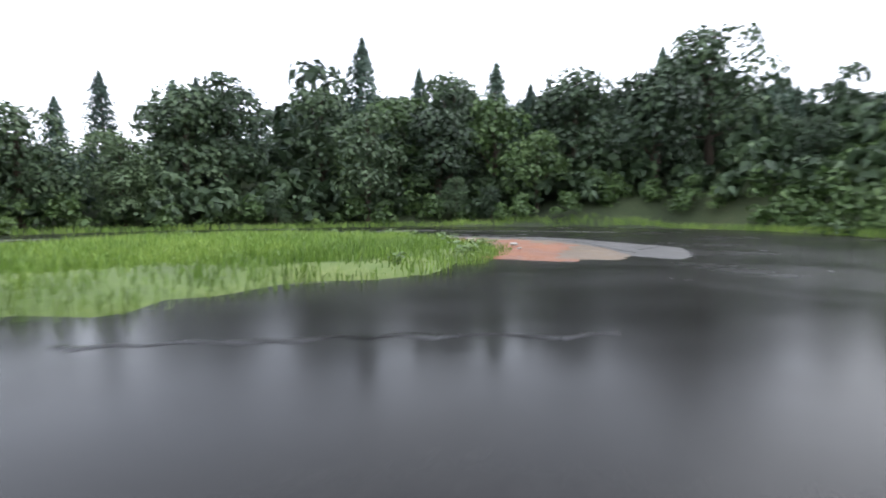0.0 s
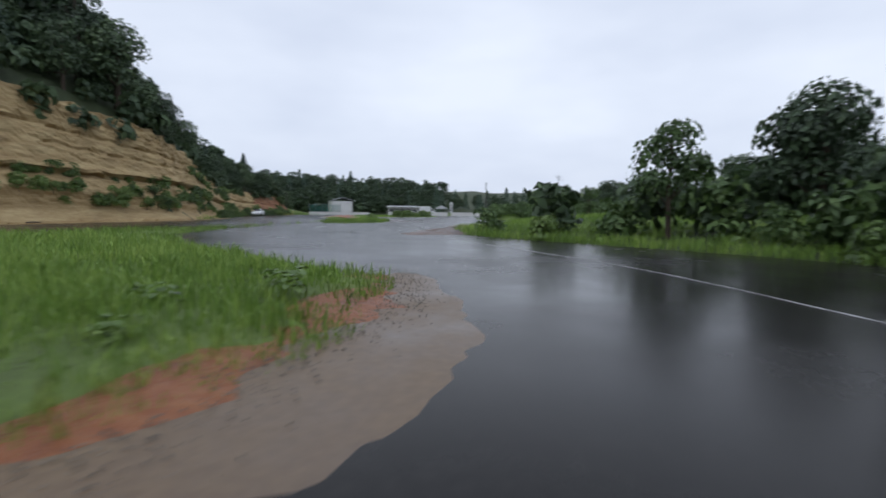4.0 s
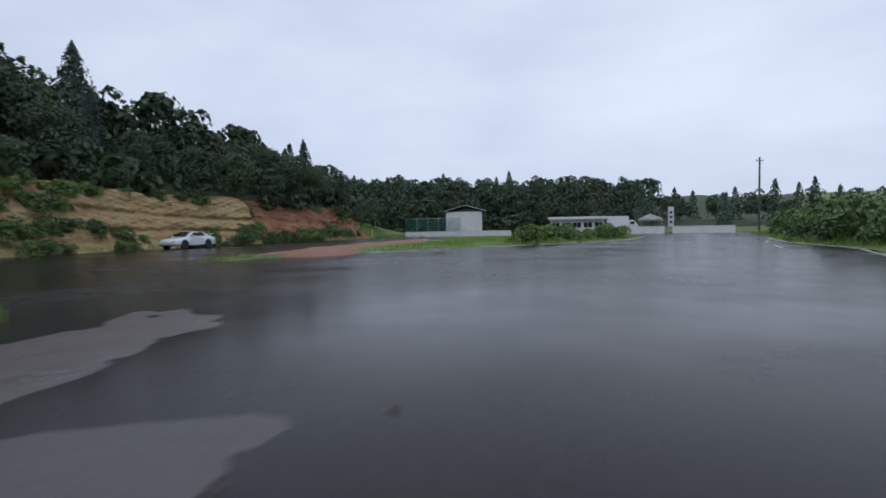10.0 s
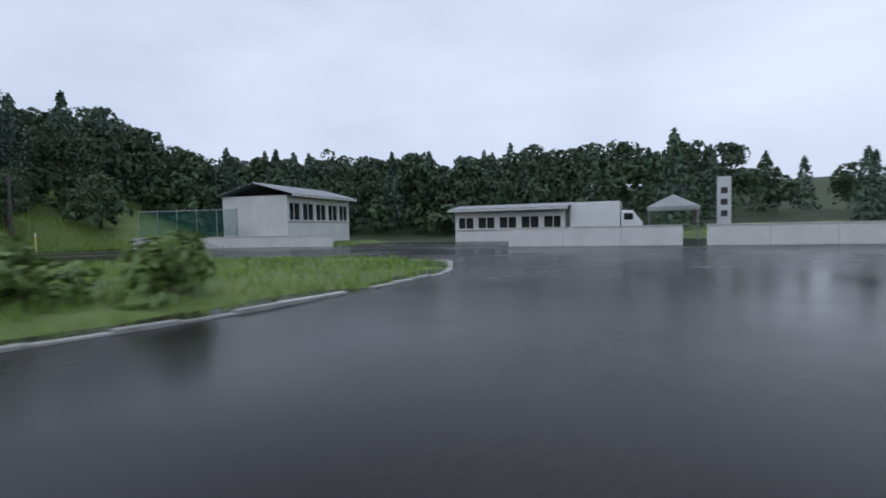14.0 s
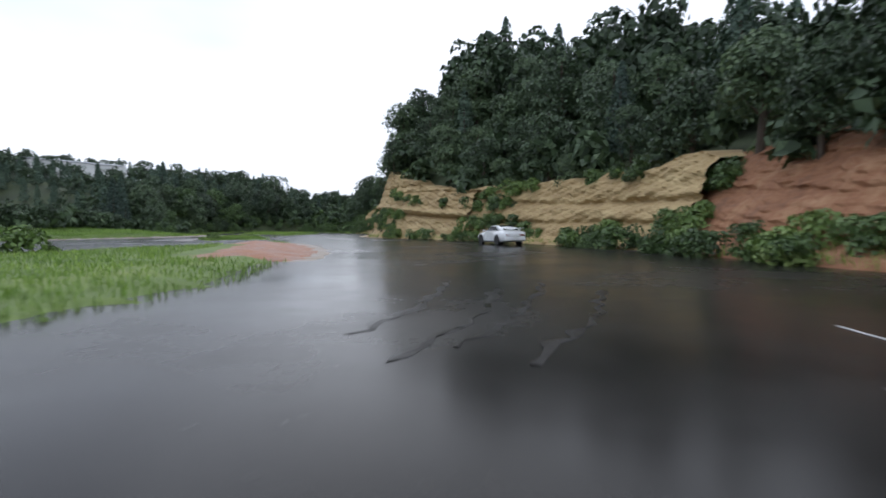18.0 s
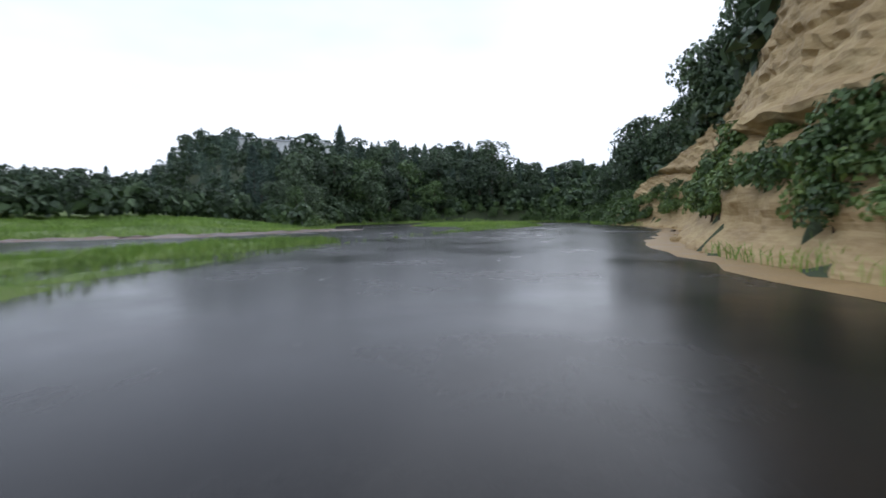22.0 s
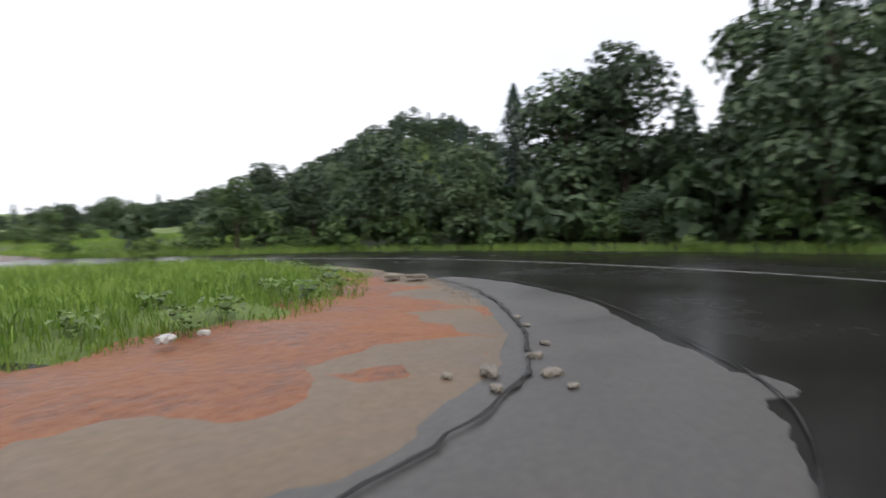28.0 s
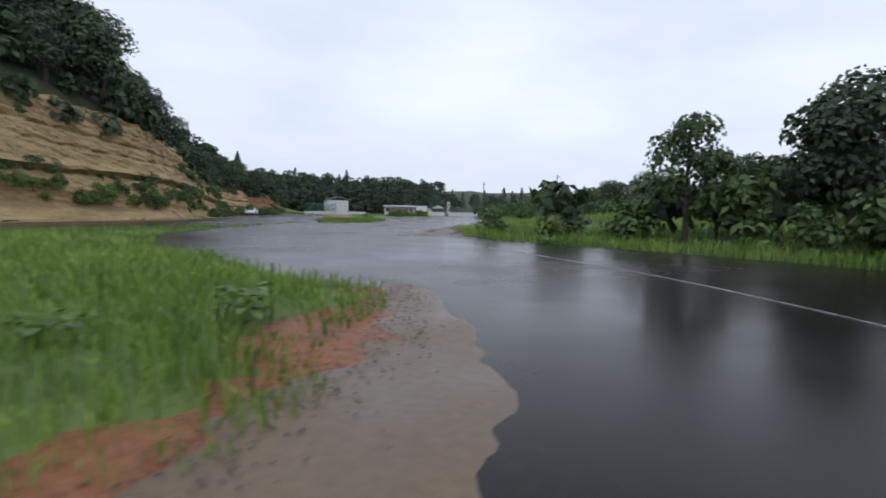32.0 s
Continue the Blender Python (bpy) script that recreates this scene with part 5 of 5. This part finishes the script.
def wheel(parent, x, y, r=0.31, w=0.2):
    wh = new("wheel")
    wh.parent = parent
    wh.location = (x, y, r)
    ty = bmesh.new()
    n = 24
    prof = [(r * 0.66, -w / 2), (r * 0.92, -w / 2), (r, -w * 0.34), (r, w * 0.34), (r * 0.92, w / 2), (r * 0.66, w / 2)]
    rings = [[ty.verts.new((a * math.cos(k * 6.283 / n), b, a * math.sin(k * 6.283 / n))) for a, b in prof] for k in range(n)]
    for k in range(n):
        for j in range(6):
            ty.faces.new((rings[k][j], rings[k][(j + 1) % 6], rings[(k + 1) % n][(j + 1) % 6], rings[(k + 1) % n][j]))
    part("tyre", ty, rubber, wh, smooth=True)
    ri = rod((0, -w * 0.28, 0), (0, w * 0.28, 0), r * 0.66, r * 0.66, 20)
    for k in range(5):
        a = k * 1.2566
        box(r * 0.36 * math.cos(a), 0, r * 0.36 * math.sin(a), 0.05, w * 0.8, 0.05, 0.005, 0, ri)
    part("rim", ri, steel, wh, "grey alloy rim")


def coupe(x, y, turn):
    """A two-door coupe, nose towards +x."""
    ob = thing("car", x, y, 0, turn, "white two-door coupe standing on the wet asphalt below the bluff", "car")
    st = [(-2.24, 0.72, 0.42, 0.78), (-2.15, 0.8, 0.3, 0.9), (-1.7, 0.84, 0.22, 0.95), (-0.9, 0.85, 0.2, 0.95), (0.3, 0.85, 0.2, 0.93), (0.9, 0.84, 0.2, 0.9), (1.6, 0.82, 0.22, 0.82), (2.05, 0.77, 0.28, 0.72), (2.22, 0.66, 0.36, 0.62)]
    body = loft([section(a, w, z0, z1) for a, w, z0, z1 in st])
    part("body", body, car_paint, ob, smooth=True)
    roof = [(-1.75, 0.66, 0.9, 0.97), (-1.25, 0.64, 0.9, 1.18), (-0.75, 0.6, 0.9, 1.29), (-0.2, 0.6, 0.9, 1.31), (0.2, 0.61, 0.9, 1.26), (0.62, 0.66, 0.88, 1.06), (0.95, 0.7, 0.86, 0.92)]
    part("cabin", loft([section(a, w, z0, z1, 1.1, 0.08) for a, w, z0, z1 in roof]), car_paint, ob, smooth=True)

    def panel(pts):
        b = bmesh.new()
        b.faces.new([b.verts.new(p) for p in pts])
        bmesh.ops.solidify(b, geom=list(b.faces), thickness=0.012)
        return b
    part("rear_window", panel([(-1.74, -0.52, 0.99), (-1.74, 0.52, 0.99), (-0.86, 0.47, 1.3), (-0.86, -0.47, 1.3)]), dark_glass, ob, "dark sloping rear window")
    part("windscreen", panel([(0.97, -0.58, 0.95), (0.97, 0.58, 0.95), (0.26, 0.5, 1.28), (0.26, -0.5, 1.28)]), dark_glass, ob, "dark windscreen")
    for s in (-1, 1):
        part("side_window", panel([(-1.2, s * 0.69, 0.98), (0.6, s * 0.7, 0.96), (0.12, s * 0.625, 1.23), (-0.72, s * 0.625, 1.25)]), dark_glass, ob, "dark side window")
        part("door", box(0.0, s * 0.852, 0.58, 1.25, 0.012, 0.6, 0.004), car_paint, ob)
        part("sill_trim", box(-0.1, s * 0.84, 0.24, 2.0, 0.04, 0.1, 0.01), dark_plastic, ob, "dark sill trim")
        part("mirror", box(0.55, s * 0.94, 0.97, 0.1, 0.16, 0.11, 0.03), car_paint, ob)
        part("rear_lamp", box(-2.21, s * 0.5, 0.68, 0.06, 0.36, 0.12, 0.015), red_lamp, ob, "red rear lamp")
        part("headlamp", box(2.16, s * 0.5, 0.58, 0.1, 0.3, 0.1, 0.02), dark_glass, ob, "clear headlamp")
        for xx in (-1.25, 1.3):
            part("wheel_arch", rod((xx, s * 0.7, 0.34), (xx, s * 0.862, 0.34), 0.37, 0.37, 24), rubber, ob, "black wheel arch")
            wheel(ob, xx, s * 0.78)
        part("spoiler_leg", box(-2.0, s * 0.45, 1.02, 0.1, 0.04, 0.18, 0.01), car_paint, ob)
    part("spoiler", box(-2.05, 0, 1.12, 0.26, 1.4, 0.04, 0.012), car_paint, ob)
    part("rear_bumper", box(-2.22, 0, 0.42, 0.12, 1.5, 0.2, 0.04), car_paint, ob)
    part("plate", box(-2.29, 0, 0.46, 0.012, 0.33, 0.165, 0.003), frame_white, ob, "white number plate with a dark bar")
    part("exhaust", rod((-2.3, -0.45, 0.26), (-1.9, -0.45, 0.26), 0.045, 0.045, 12), steel, ob)
    return ob


coupe(-36, 67.5, -68)


def truck(x, y, turn):
    ob = thing("truck", x, y, 0, turn, "small white box truck parked behind the low wall", "truck")
    part("cargo_box", box(-1.0, 0, 1.75, 3.4, 1.8, 2.0, 0.03), car_paint, ob)
    cab = loft([section(0.78, 0.86, 0.5, 2.1, 1.0, 0.1), section(1.5, 0.86, 0.45, 2.1, 1.0, 0.1), section(2.0, 0.84, 0.42, 1.45, 1.0, 0.1), section(2.15, 0.8, 0.42, 1.3, 1.0, 0.1)])
    part("cab", cab, car_paint, ob)
    part("windscreen", box(1.84, 0, 1.72, 0.03, 1.45, 0.62, 0.01), dark_glass, ob, "dark windscreen")
    for s in (-1, 1):
        part("side_window", box(1.25, s * 0.865, 1.65, 0.6, 0.02, 0.45, 0.008), dark_glass, ob, "dark side window")
        for xx in (-1.7, 1.5):
            wheel(ob, xx, s * 0.74, 0.33, 0.2)
    part("chassis", box(-0.4, 0, 0.6, 4.4, 0.8, 0.18, 0.02), dark_plastic, ob)
    part("bumper", box(2.2, 0, 0.45, 0.12, 1.6, 0.2, 0.03), dark_plastic, ob)
    return ob


truck(-21.3, 131.5, 22)
tent = thing("canopy_tent", -17.6, 133.2, 0, 22, "pale canopy tent on four thin poles", "tent")
for a in (-1.5, 1.5):
    for b in (-1.5, 1.5):
        part("leg", rod((a, b, -0.1), (a, b, 2.1), 0.03, 0.03, 8), steel, tent)
bm = bmesh.new()
lo = [bm.verts.new(p) for p in ((-1.6, -1.6, 2.0), (1.6, -1.6, 2.0), (1.6, 1.6, 2.0), (-1.6, 1.6, 2.0))]
mi = [bm.verts.new(p) for p in ((-1.6, -1.6, 2.25), (1.6, -1.6, 2.25), (1.6, 1.6, 2.25), (-1.6, 1.6, 2.25))]
tip = bm.verts.new((0, 0, 3.1))
for k in range(4):
    bm.faces.new((lo[k], lo[(k + 1) % 4], mi[(k + 1) % 4], mi[k]))
    bm.faces.new((mi[k], mi[(k + 1) % 4], tip))
bmesh.ops.solidify(bm, geom=list(bm.faces), thickness=0.02)
part("canopy", bm, tent_cloth, tent)
banner = thing("banner", -14.6, 133.9, 0, 12, "tall white banner with dark bars on a pole", "banner")
part("pole", rod((-0.42, 0, -0.1), (-0.42, 0, 4.2), 0.03, 0.02, 8), steel, banner)
part("cloth", box(0.0, 0, 2.5, 0.8, 0.015, 3.2, 0.003), tent_cloth, banner)
for k in range(3):
    part("print_bar", box(0.0, -0.012, 1.7 + 0.75 * k, 0.4, 0.004, 0.4), dark_plastic, banner, "dark printed bar")
